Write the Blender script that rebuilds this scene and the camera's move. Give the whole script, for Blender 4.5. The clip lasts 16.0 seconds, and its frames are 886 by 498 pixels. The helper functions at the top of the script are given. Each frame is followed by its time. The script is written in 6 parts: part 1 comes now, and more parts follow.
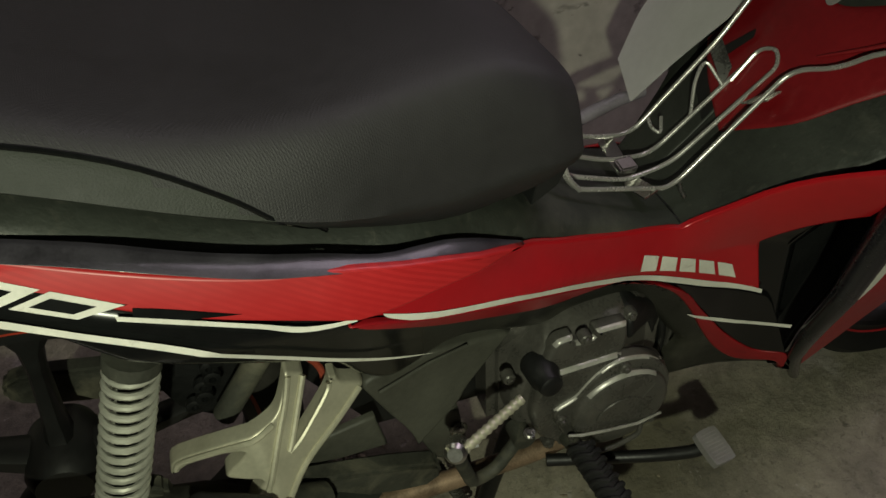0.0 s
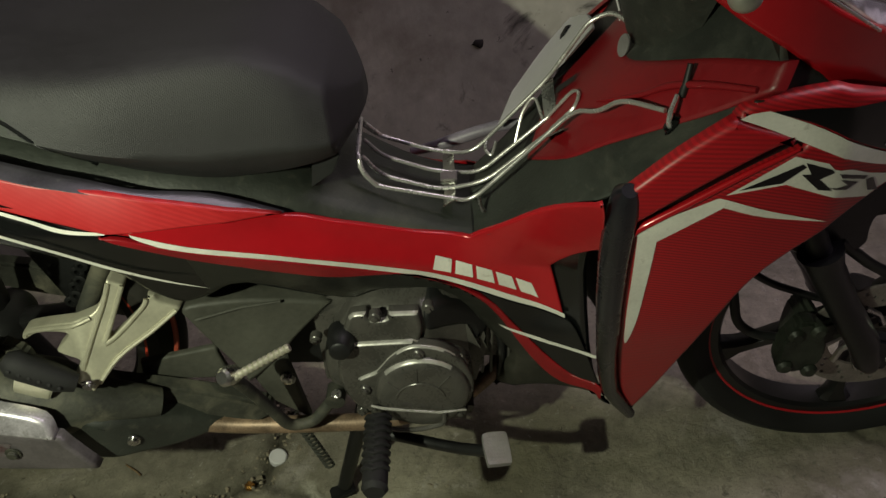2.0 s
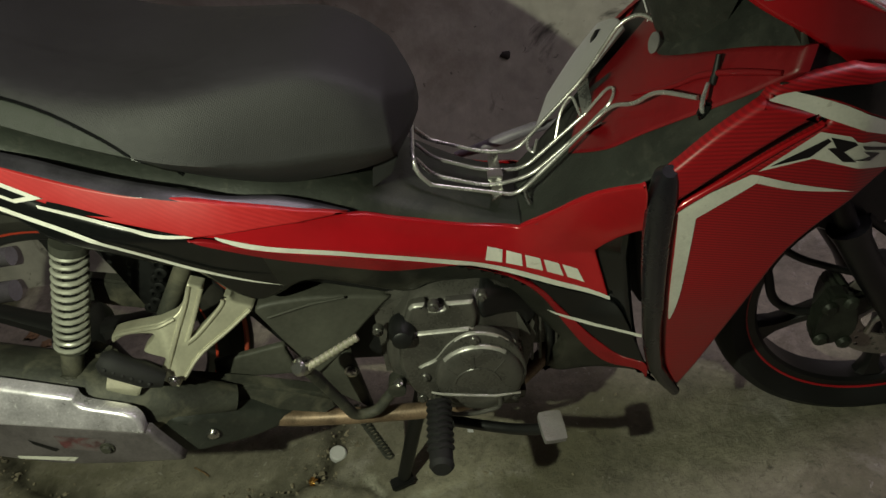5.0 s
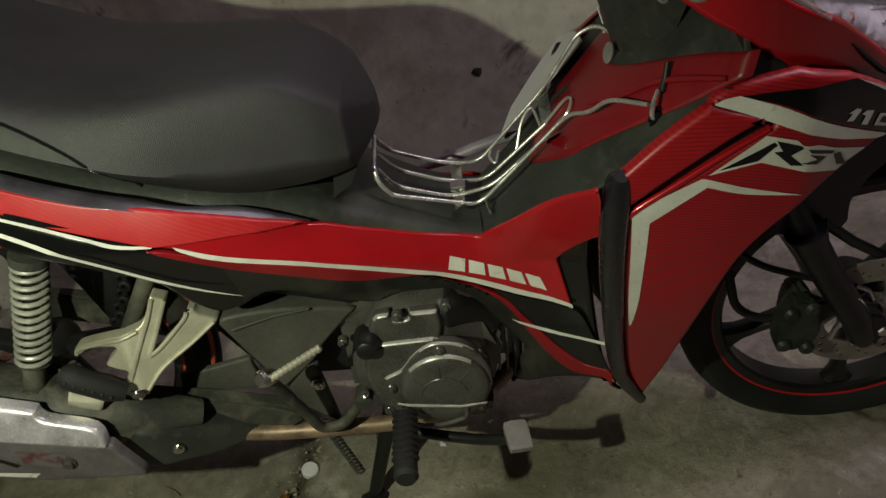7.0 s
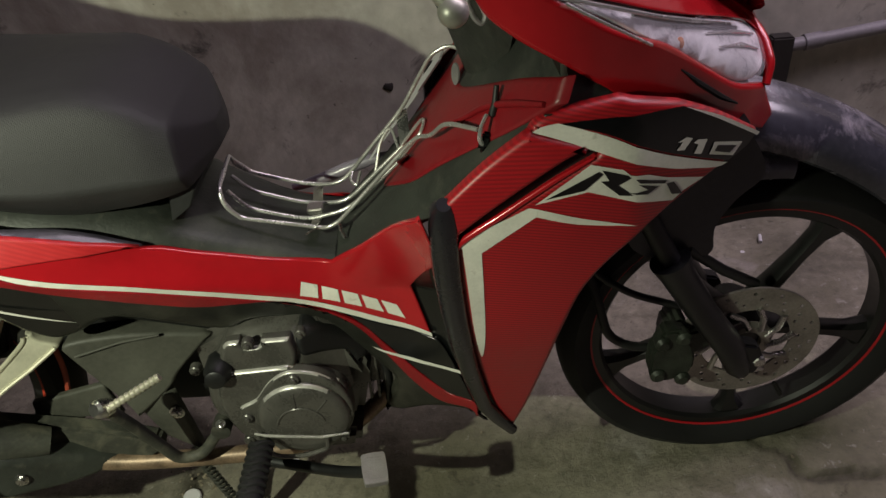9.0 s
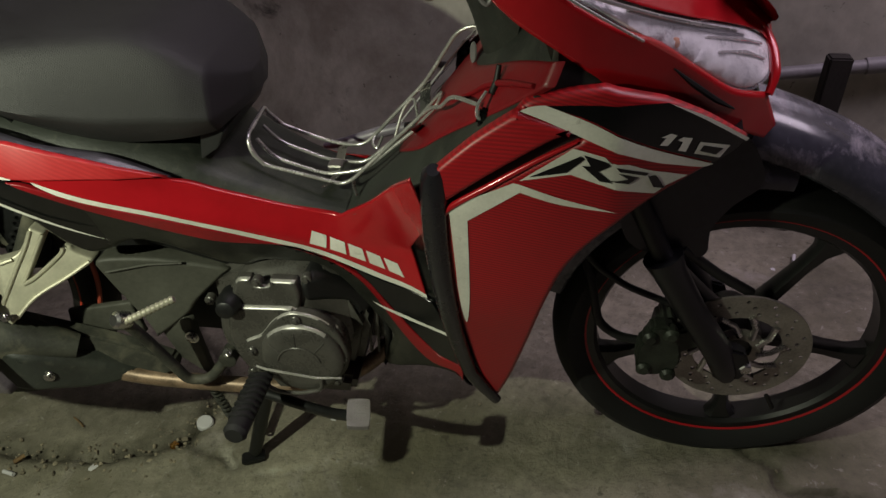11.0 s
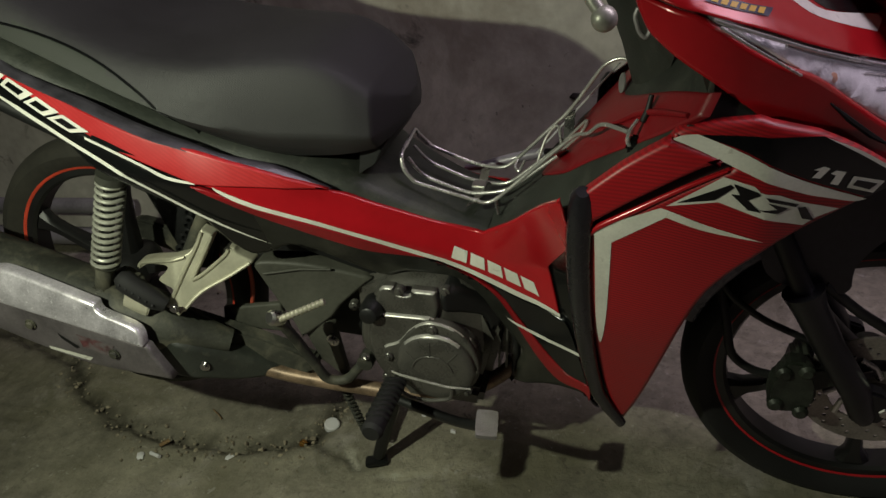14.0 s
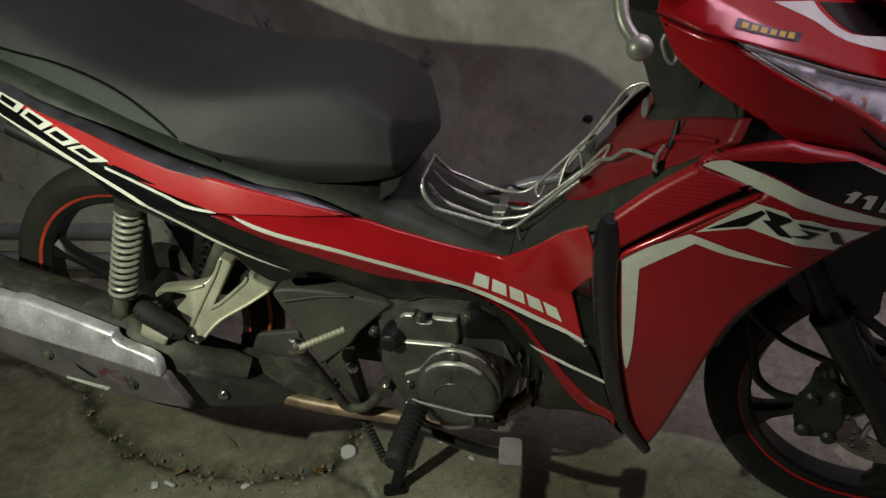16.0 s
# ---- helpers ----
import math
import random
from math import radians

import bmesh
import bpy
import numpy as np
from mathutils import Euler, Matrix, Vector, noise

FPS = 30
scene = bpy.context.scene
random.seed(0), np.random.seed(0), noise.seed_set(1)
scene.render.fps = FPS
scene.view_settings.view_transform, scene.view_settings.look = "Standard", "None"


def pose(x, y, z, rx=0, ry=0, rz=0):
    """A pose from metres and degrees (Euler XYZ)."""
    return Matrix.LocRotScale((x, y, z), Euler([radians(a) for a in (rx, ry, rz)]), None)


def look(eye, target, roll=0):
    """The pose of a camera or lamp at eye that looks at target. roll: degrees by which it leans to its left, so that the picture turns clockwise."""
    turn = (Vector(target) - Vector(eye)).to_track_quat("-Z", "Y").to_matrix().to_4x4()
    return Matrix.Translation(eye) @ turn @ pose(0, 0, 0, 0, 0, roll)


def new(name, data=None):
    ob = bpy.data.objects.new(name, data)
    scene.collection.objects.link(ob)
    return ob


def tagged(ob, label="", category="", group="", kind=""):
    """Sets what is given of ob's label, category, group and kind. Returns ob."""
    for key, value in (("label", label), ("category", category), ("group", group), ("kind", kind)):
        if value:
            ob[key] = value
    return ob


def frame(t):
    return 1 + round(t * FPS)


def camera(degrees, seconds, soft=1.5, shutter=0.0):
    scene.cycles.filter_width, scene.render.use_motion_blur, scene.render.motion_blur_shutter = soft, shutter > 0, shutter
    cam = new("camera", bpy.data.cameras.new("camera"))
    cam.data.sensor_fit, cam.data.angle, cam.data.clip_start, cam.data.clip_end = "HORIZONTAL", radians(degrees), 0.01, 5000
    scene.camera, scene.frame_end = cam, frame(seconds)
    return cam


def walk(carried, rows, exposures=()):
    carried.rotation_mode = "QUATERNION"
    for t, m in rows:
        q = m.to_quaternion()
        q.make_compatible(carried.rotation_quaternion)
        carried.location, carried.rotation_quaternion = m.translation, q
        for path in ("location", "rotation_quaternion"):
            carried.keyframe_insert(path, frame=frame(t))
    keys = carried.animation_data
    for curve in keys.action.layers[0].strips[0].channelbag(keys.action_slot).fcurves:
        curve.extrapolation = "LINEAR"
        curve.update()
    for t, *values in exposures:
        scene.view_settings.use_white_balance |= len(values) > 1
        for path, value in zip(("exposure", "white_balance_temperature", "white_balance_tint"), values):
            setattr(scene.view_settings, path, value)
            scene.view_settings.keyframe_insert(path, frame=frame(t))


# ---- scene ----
cam = camera(60.6, 16.0, soft=1.5)
PATH = [
    (0, (0.277, -0.633, 1.127), (0.627, 0.809, -0.214), -7.9),
    (0.5, (0.45, -0.68, 1.113), (0.529, 0.872, -0.146), -6.5),
    (1, (0.528, -0.796, 1.101), (0.585, 0.769, -0.143), -6.7),
    (1.5, (0.595, -0.873, 1.107), (0.599, 0.695, -0.135), -7.5),
    (2, (0.719, -0.859, 1.115), (0.57, 0.73, -0.091), -8.9),
    (2.5, (0.736, -0.847, 1.128), (0.649, 0.748, -0.076), -11.5),
    (3, (0.701, -0.856, 1.135), (0.698, 0.731, -0.081), -10.8),
    (3.5, (0.674, -0.899, 1.141), (0.55, 0.721, -0.025), -12.9),
    (4, (0.679, -0.927, 1.138), (0.508, 0.688, -0.029), -13.2),
    (4.2, (0.675, -0.934, 1.139), (0.495, 0.679, -0.03), -13.1),
    (6.3, (0.699, -0.948, 1.13), (0.502, 0.697, 0.009), -12.2),
    (6.5, (0.704, -0.951, 1.126), (0.517, 0.697, 0.008), -12.2),
    (7, (0.713, -0.958, 1.121), (0.553, 0.695, 0.008), -12.4),
    (7.5, (0.731, -0.959, 1.117), (0.598, 0.7, 0.008), -12.5),
    (8, (0.759, -0.953, 1.114), (0.644, 0.71, 0.008), -12.3),
    (8.5, (0.792, -0.948, 1.109), (0.697, 0.716, 0.004), -11.8),
    (9, (0.889, -0.918, 1.087), (0.771, 0.748, -0.013), -11.0),
    (9.2, (0.922, -0.924, 1.078), (0.776, 0.731, -0.034), -10.4),
    (11.3, (0.989, -0.984, 1.083), (0.649, 0.653, -0.015), -7.1),
    (11.5, (0.989, -0.987, 1.082), (0.625, 0.643, -0.018), -7.2),
    (12, (0.988, -1.004, 1.076), (0.584, 0.609, -0.036), -7.0),
    (12.5, (0.969, -1.02, 1.076), (0.525, 0.581, -0.038), -6.7),
    (13, (0.945, -1.045, 1.09), (0.452, 0.556, -0.003), -6.5),
    (13.5, (0.945, -1.05, 1.098), (0.381, 0.567, 0.065), -7.2),
    (14, (0.948, -1.042, 1.1), (0.378, 0.593, 0.099), -8.2),
    (14.5, (0.944, -1.031, 1.11), (0.383, 0.625, 0.139), -8.7),
    (15, (0.936, -1.026, 1.113), (0.372, 0.639, 0.16), -8.6),
    (15.5, (0.923, -1.039, 1.109), (0.351, 0.625, 0.157), -8.6),
    (16, (0.918, -1.037, 1.109), (0.341, 0.622, 0.152), -8.7),
]
EXPOSURES = [(0, -0.6, 6500, 8), (1.5, -0.53, 6500, 8), (2.0, -0.1, 6500, 8), (2.35, 0.3, 6600, 8), (2.5, 0.25, 6600, 8), (2.7, -0.3, 6400, 10), (3.05, -0.6, 6400, 11), (3.4, 0.15, 6900, -5), (4.0, -0.19, 6700, -1), (6.3, -0.18, 6500, 7), (8.2, -0.1, 6450, 10), (8.9, 0.22, 6400, 10), (9.4, 0.15, 6400, 10), (11.4, -0.15, 6400, 10), (12.2, -0.29, 6400, 10), (14.0, -0.22, 6350, 10), (16, -0.22, 6150, 9)]

walk(cam, [(t, look(eye, target, roll)) for t, eye, target, roll in PATH], EXPOSURES)

# ---- light ----
world = bpy.data.worlds.new("night")
scene.world = world
world.use_nodes = True
world.node_tree.nodes["Background"].inputs["Color"].default_value = (0.62, 0.50, 0.58, 1)
world.node_tree.nodes["Background"].inputs["Strength"].default_value = 0.003


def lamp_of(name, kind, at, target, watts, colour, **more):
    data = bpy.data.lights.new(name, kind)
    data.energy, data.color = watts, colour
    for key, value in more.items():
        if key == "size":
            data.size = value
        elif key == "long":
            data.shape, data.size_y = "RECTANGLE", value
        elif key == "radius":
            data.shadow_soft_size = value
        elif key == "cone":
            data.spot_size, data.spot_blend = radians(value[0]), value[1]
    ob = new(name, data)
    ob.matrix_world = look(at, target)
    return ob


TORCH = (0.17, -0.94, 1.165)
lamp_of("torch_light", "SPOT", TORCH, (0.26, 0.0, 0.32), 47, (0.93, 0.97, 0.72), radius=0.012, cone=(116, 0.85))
lamp_of("street_light", "AREA", (2.35, 0.08, 2.75), (1.1, 0.0, 0.4), 45, (1.0, 0.83, 0.98), size=0.8, long=2.3)

# ---- materials ----


def mat(name, colour, rough=0.5, metal=0.0, vary=0.12, scale=8.0, bump=0.0, bump_scale=120.0, coat=0.0, second=None, spots=0.0, rough_vary=0.1):
    """A surface whose colour and gloss vary at two scales, with fine relief."""
    m = bpy.data.materials.new(name)
    m.use_nodes = True
    n, l = m.node_tree.nodes, m.node_tree.links
    b = n["Principled BSDF"]
    b.inputs["Metallic"].default_value = metal
    b.inputs["Coat Weight"].default_value = coat
    b.inputs["Coat Roughness"].default_value = 0.12
    co = n.new("ShaderNodeTexCoord")
    big, small = n.new("ShaderNodeTexNoise"), n.new("ShaderNodeTexNoise")
    big.inputs["Scale"].default_value, big.inputs["Detail"].default_value = scale, 6
    small.inputs["Scale"].default_value, small.inputs["Detail"].default_value = scale * 14, 4
    for t in (big, small):
        l.new(co.outputs["Object"], t.inputs["Vector"])
    mixf = n.new("ShaderNodeMath")
    mixf.operation = "MULTIPLY_ADD"
    l.new(small.outputs["Fac"], mixf.inputs[0])
    mixf.inputs[1].default_value = 0.4
    l.new(big.outputs["Fac"], mixf.inputs[2])
    ramp = n.new("ShaderNodeValToRGB")
    ramp.color_ramp.elements[0].position, ramp.color_ramp.elements[1].position = 0.45, 0.95
    dark = second or tuple(c * (1 - vary * 2) for c in colour)
    ramp.color_ramp.elements[0].color = (*dark, 1)
    ramp.color_ramp.elements[1].color = (*(tuple(min(1, c * (1 + vary)) for c in colour)), 1)
    l.new(mixf.outputs[0], ramp.inputs["Fac"])
    last = ramp.outputs["Color"]
    l.new(last, b.inputs["Base Color"])
    rr = n.new("ShaderNodeMapRange")
    rr.inputs["From Min"].default_value, rr.inputs["From Max"].default_value = 0.4, 1.0
    rr.inputs["To Min"].default_value, rr.inputs["To Max"].default_value = max(0.02, rough - rough_vary), min(1, rough + rough_vary)
    l.new(mixf.outputs[0], rr.inputs["Value"])
    l.new(rr.outputs["Result"], b.inputs["Roughness"])
    if bump:
        grain = n.new("ShaderNodeTexNoise")
        grain.inputs["Scale"].default_value, grain.inputs["Detail"].default_value = bump_scale, 3
        l.new(co.outputs["Object"], grain.inputs["Vector"])
        bm_ = n.new("ShaderNodeBump")
        bm_.inputs["Strength"].default_value, bm_.inputs["Distance"].default_value = bump, 0.002
        l.new(grain.outputs["Fac"], bm_.inputs["Height"])
        l.new(bm_.outputs["Normal"], b.inputs["Normal"])
    return m


def carbon(name, red, dark, slant, pitch):
    """Red film printed with fine slanted dark lines."""
    m = mat(name, red, 0.46, 0.0, 0.1, 6, coat=0.2)
    m.node_tree.nodes["Principled BSDF"].inputs["Coat Roughness"].default_value = 0.38
    n, l = m.node_tree.nodes, m.node_tree.links
    b = n["Principled BSDF"]
    base = b.inputs["Base Color"].links[0].from_socket
    co, mp, wv = n.new("ShaderNodeTexCoord"), n.new("ShaderNodeMapping"), n.new("ShaderNodeTexWave")
    mp.inputs["Rotation"].default_value = (0, radians(slant), 0)
    wv.bands_direction = "Z"
    wv.inputs["Scale"].default_value = 0.314 / pitch
    wv.inputs["Distortion"].default_value = 0.0
    l.new(co.outputs["Object"], mp.inputs["Vector"])
    l.new(mp.outputs["Vector"], wv.inputs["Vector"])
    mx = n.new("ShaderNodeMix")
    mx.data_type, mx.blend_type = "RGBA", "MIX"
    rp = n.new("ShaderNodeMapRange")
    rp.inputs["From Min"].default_value, rp.inputs["From Max"].default_value = 0.35, 0.65
    rp.inputs["To Max"].default_value = 0.95
    l.new(wv.outputs["Fac"], rp.inputs["Value"])
    l.new(rp.outputs["Result"], mx.inputs["Factor"])
    l.new(base, mx.inputs["A"])
    mx.inputs["B"].default_value = (*dark, 1)
    l.new(mx.outputs["Result"], b.inputs["Base Color"])
    return m


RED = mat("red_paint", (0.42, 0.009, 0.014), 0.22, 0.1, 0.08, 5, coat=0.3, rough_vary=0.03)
# darker, duller copy of the red: shade of the tucked-in edge as colour
RED_LOW = mat("shaded_red_paint", (0.25, 0.006, 0.010), 0.34, 0.0, 0.2, 14, coat=0.1, rough_vary=0.08)
RED_PLASTIC = mat("red_plastic", (0.20, 0.0055, 0.009), 0.42, 0.0, 0.15, 9, bump=0.1, bump_scale=300)
RED_LINES = carbon("red_lined_film", (0.43, 0.014, 0.016), (0.37, 0.010, 0.012), -38, 0.0052)
RED_WEAVE = carbon("red_weave_film", (0.40, 0.006, 0.011), (0.21, 0.004, 0.006), -17, 0.0040)
RED_RIB = carbon("red_ribbed_film", (0.41, 0.006, 0.011), (0.27, 0.005, 0.008), -8, 0.0050)
TRIM_BLACK = mat("dusty_trim_black", (0.045, 0.041, 0.052), 0.40, 0, 0.3, 30, coat=0.3, rough_vary=0.1)
BLACK_GLOSS = mat("black_gloss", (0.005, 0.0055, 0.0055), 0.18, 0, 0.2, 7, coat=0.15)
BLACK = mat("black_plastic", (0.008, 0.0085, 0.0085), 0.5, 0, 0.25, 9, bump=0.15)
DUSTY = mat("dusty_plastic", (0.070, 0.070, 0.056), 0.6, 0, 0.25, 9, bump=0.2, bump_scale=200)
GREY = mat("grey_plastic", (0.030, 0.034, 0.028), 0.55, 0, 0.25, 7, bump=0.25, bump_scale=260)
SEAT = mat("seat_vinyl", (0.023, 0.0225, 0.023), 0.58, 0, 0.15, 5, bump=0.25, bump_scale=900)
SEAT.node_tree.nodes["Principled BSDF"].inputs["Specular IOR Level"].default_value = 0.35
def weave(m, scale, depth):
    """Fine diamond embossing."""
    n, l = m.node_tree.nodes, m.node_tree.links
    co, height = n.new("ShaderNodeTexCoord"), None
    for turn in (38, -38):
        mp, wv = n.new("ShaderNodeMapping"), n.new("ShaderNodeTexWave")
        mp.inputs["Rotation"].default_value = (radians(turn * 0.4), radians(turn), radians(turn))
        wv.inputs["Scale"].default_value = scale
        l.new(co.outputs["Object"], mp.inputs["Vector"])
        l.new(mp.outputs["Vector"], wv.inputs["Vector"])
        if height is None:
            height = wv.outputs["Fac"]
        else:
            mul = n.new("ShaderNodeMath")
            mul.operation = "MULTIPLY"
            l.new(height, mul.inputs[0])
            l.new(wv.outputs["Fac"], mul.inputs[1])
            height = mul.outputs[0]
    bp = n.new("ShaderNodeBump")
    bp.inputs["Strength"].default_value, bp.inputs["Distance"].default_value = 0.6, depth
    l.new(height, bp.inputs["Height"])
    old = n["Principled BSDF"].inputs["Normal"].links
    if old:
        l.new(old[0].from_socket, bp.inputs["Normal"])
    l.new(bp.outputs["Normal"], n["Principled BSDF"].inputs["Normal"])


weave(SEAT, 190.0, 0.00022)
SEAT_SIDE = mat("seat_side_vinyl", (0.015, 0.018, 0.013), 0.65, 0, 0.2, 6, bump=0.25, bump_scale=600)
WHITE = mat("white_film", (0.70, 0.69, 0.62), 0.4, 0, 0.1, 20)
DUST_BLACK = mat("dusty_black_plastic", (0.017, 0.0175, 0.014), 0.42, 0, 0.3, 9, bump=0.15, bump_scale=150)
RUBBER = mat("tyre_rubber", (0.008, 0.008, 0.008), 0.75, 0, 0.3, 12, bump=0.2)
TYRE_DUSTY = mat("dusty_rubber", (0.022, 0.020, 0.015), 0.8, 0, 0.35, 7, bump=0.25)
WHEEL_BLACK = mat("wheel_black", (0.011, 0.011, 0.011), 0.4, 0, 0.2, 12)
RIM_RED = mat("rim_tape_red", (0.45, 0.01, 0.015), 0.4, 0, 0.1, 20)
RIM_ORANGE = mat("rim_tape_orange_red", (0.55, 0.055, 0.025), 0.5, 0, 0.15, 20)
STEEL = mat("steel", (0.55, 0.54, 0.52), 0.28, 1.0, 0.15, 25)
BRIGHT = mat("bright_chrome", (0.85, 0.83, 0.83), 0.2, 0.75, 0.15, 60)
CHROME = mat("chrome", (0.60, 0.59, 0.56), 0.25, 0.65, 0.12, 30)
ALLOY = mat("cast_alloy", (0.50, 0.48, 0.37), 0.45, 0.5, 0.12, 14, bump=0.08)
SILVER = mat("silver_paint", (0.50, 0.50, 0.43), 0.42, 0.5, 0.12, 14)
ENGINE = mat("engine_grey", (0.094, 0.090, 0.080), 0.30, 0.25, 0.25, 18, bump=0.15)
FRAME_GREY = mat("dirty_frame_black", (0.04, 0.041, 0.032), 0.65, 0, 0.35, 16, bump=0.3)
BRASS = mat("heat_tinted_pipe", (0.30, 0.21, 0.14), 0.45, 0.4, 0.35, 30)
MUFFLER = mat("muffler_shield", (0.165, 0.148, 0.155), 0.38, 0.35, 0.25, 16)
DULL_RED = mat("dull_red_film", (0.14, 0.05, 0.055), 0.5, 0.2, 0.4, 40)
STICKER = mat("sticker_blue", (0.015, 0.013, 0.045), 0.4, 0, 0.1, 30)
YELLOW = mat("sticker_yellow", (0.65, 0.40, 0.03), 0.45, 0, 0.1, 30)
CHROME_WORN = mat("worn_chrome", (0.60, 0.57, 0.61), 0.36, 0.5, 0.25, 22, rough_vary=0.15)
ENGINE_LIGHT = mat("bare_lit_engine_metal", (0.46, 0.45, 0.41), 0.34, 0.3, 0.2, 30)
REFLECTOR = mat("reflector", (0.84, 0.82, 0.85), 0.30, 0.1, 0.3, 26, bump=0.3, bump_scale=60)
AMBER = mat("amber", (0.62, 0.28, 0.14), 0.25, 0, 0.1, 20)
PAPER = mat("white_board", (0.62, 0.61, 0.62), 0.6, 0, 0.06, 6)
FENDER = mat("fender_black", (0.060, 0.061, 0.076), 0.25, 0.0, 0.2, 8, coat=0.5)
GUARD = mat("guard_black", (0.010, 0.010, 0.013), 0.26, 0, 0.2, 9, coat=0.4)
FENDER_SIDE = mat("fender_side_dark", (0.030, 0.030, 0.037), 0.35, 0.0, 0.25, 8, coat=0.2)
ORANGE = mat("red_cable", (0.35, 0.06, 0.03), 0.6, 0, 0.2, 20)
DISC = mat("brake_disc", (0.30, 0.275, 0.25), 0.42, 0.6, 0.25, 20)
CALIPER = mat("caliper", (0.032, 0.038, 0.028), 0.5, 0.3, 0.35, 30, bump=0.3)
GLASS = bpy.data.materials.new("clear_plastic")
GLASS.use_nodes = True
g_ = GLASS.node_tree.nodes["Principled BSDF"]
g_.inputs["Roughness"].default_value, g_.inputs["IOR"].default_value, g_.inputs["Alpha"].default_value = 0.06, 1.5, 0.16
g_.inputs["Base Color"].default_value = (0.75, 0.74, 0.78, 1)
CONCRETE = mat("concrete", (0.265, 0.243, 0.184), 0.85, 0, 0.38, 3.0, bump=1.0, bump_scale=45)
for node_ in CONCRETE.node_tree.nodes:
    if node_.type == "BUMP":
        node_.inputs["Distance"].default_value = 0.006
    if node_.type == "TEX_NOISE":
        node_.inputs["Detail"].default_value, node_.inputs["Roughness"].default_value = 9, 0.68
PAD = mat("worn_pad", (0.26, 0.25, 0.25), 0.45, 0.3, 0.15, 30)
LEAF = mat("dry_leaf", (0.24, 0.15, 0.07), 0.8, 0, 0.3, 40)
FOIL = mat("foil", (0.85, 0.38, 0.10), 0.25, 0.9, 0.4, 60, bump=0.8, bump_scale=200)
GRIT = mat("grit", (0.28, 0.24, 0.17), 0.9, 0, 0.4, 60)
LILAC = mat("lilac_plastic", (0.20, 0.18, 0.215), 0.4, 0, 0.2, 20, coat=0.2)
PIPE = mat("pipe_grey", (0.20, 0.19, 0.20), 0.5, 0, 0.2, 9)
DARK_WOOD = mat("dark_wood", (0.02, 0.017, 0.014), 0.85, 0, 0.3, 14, bump=0.4)
PLASTER_DARK = mat("dark_plaster", (0.10, 0.095, 0.09), 0.9, 0, 0.2, 2.0, bump=0.6, bump_scale=35)
PLASTER = mat("plaster_wall", (0.50, 0.48, 0.41), 0.9, 0, 0.2, 2.0, bump=0.6, bump_scale=35)



def blotched(m, tint, scale, low, high, amount, attribute=None, spots=None):
    """Adds patches of a second tint, and specks, over a surface."""
    n, l = m.node_tree.nodes, m.node_tree.links
    b = n["Principled BSDF"]
    co = n.new("ShaderNodeTexCoord")
    base = b.inputs["Base Color"].links[0].from_socket
    t = n.new("ShaderNodeTexNoise")
    t.inputs["Scale"].default_value, t.inputs["Detail"].default_value, t.inputs["Roughness"].default_value = scale, 8, 0.65
    t.inputs["Distortion"].default_value = 0.6
    l.new(co.outputs["Object"], t.inputs["Vector"])
    r = n.new("ShaderNodeMapRange")
    r.inputs["From Min"].default_value, r.inputs["From Max"].default_value, r.inputs["To Max"].default_value = low, high, amount
    l.new(t.outputs["Fac"], r.inputs["Value"])
    fac = r.outputs["Result"]
    if attribute:
        a = n.new("ShaderNodeAttribute")
        a.attribute_name = attribute
        mul = n.new("ShaderNodeMath")
        mul.operation = "MULTIPLY"
        l.new(a.outputs["Fac"], mul.inputs[0])
        l.new(r.outputs["Result"], mul.inputs[1])
        fac = mul.outputs[0]
    mx = n.new("ShaderNodeMix")
    mx.data_type = "RGBA"
    l.new(fac, mx.inputs["Factor"])
    l.new(base, mx.inputs["A"])
    mx.inputs["B"].default_value = (*tint, 1)
    l.new(mx.outputs["Result"], b.inputs["Base Color"])


blotched(CONCRETE, (0.13, 0.12, 0.075), 2.2, 0.50, 0.66, 0.8)
blotched(CONCRETE, (0.36, 0.33, 0.30), 5.0, 0.60, 0.68, 0.55)
blotched(CONCRETE, (0.11, 0.10, 0.07), 9.0, 0.55, 0.66, 0.55)
blotched(CONCRETE, (0.42, 0.40, 0.36), 48.0, 0.62, 0.68, 0.5)
blotched(CONCRETE, (0.10, 0.095, 0.07), 85.0, 0.56, 0.66, 0.55)
blotched(CONCRETE, (0.05, 0.045, 0.03), 26.0, 0.63, 0.70, 0.7)
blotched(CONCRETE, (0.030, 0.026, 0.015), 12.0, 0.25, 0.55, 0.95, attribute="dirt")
blotched(CONCRETE, (0.42, 0.40, 0.33), 30.0, 0.40, 0.55, 0.8, attribute="chip")
blotched(PLASTER, (0.20, 0.17, 0.13), 1.7, 0.50, 0.64, 0.65)
blotched(PLASTER, (0.035, 0.033, 0.028), 7.5, 0.60, 0.70, 0.85)
blotched(PLASTER, (0.03, 0.028, 0.025), 30.0, 0.66, 0.71, 0.8)
blotched(CHROME_WORN, (0.20, 0.18, 0.16), 30.0, 0.58, 0.68, 0.6)
blotched(CHROME_WORN, (0.9, 0.88, 0.9), 120.0, 0.60, 0.66, 0.7)
blotched(DULL_RED, (0.15, 0.135, 0.14), 45.0, 0.40, 0.58, 0.9)
blotched(MUFFLER, (0.12, 0.11, 0.10), 18.0, 0.54, 0.68, 0.6)
blotched(GREY, (0.10, 0.10, 0.08), 9.0, 0.54, 0.74, 0.45)
blotched(GREY, (0.085, 0.082, 0.065), 60.0, 0.58, 0.70, 0.4)
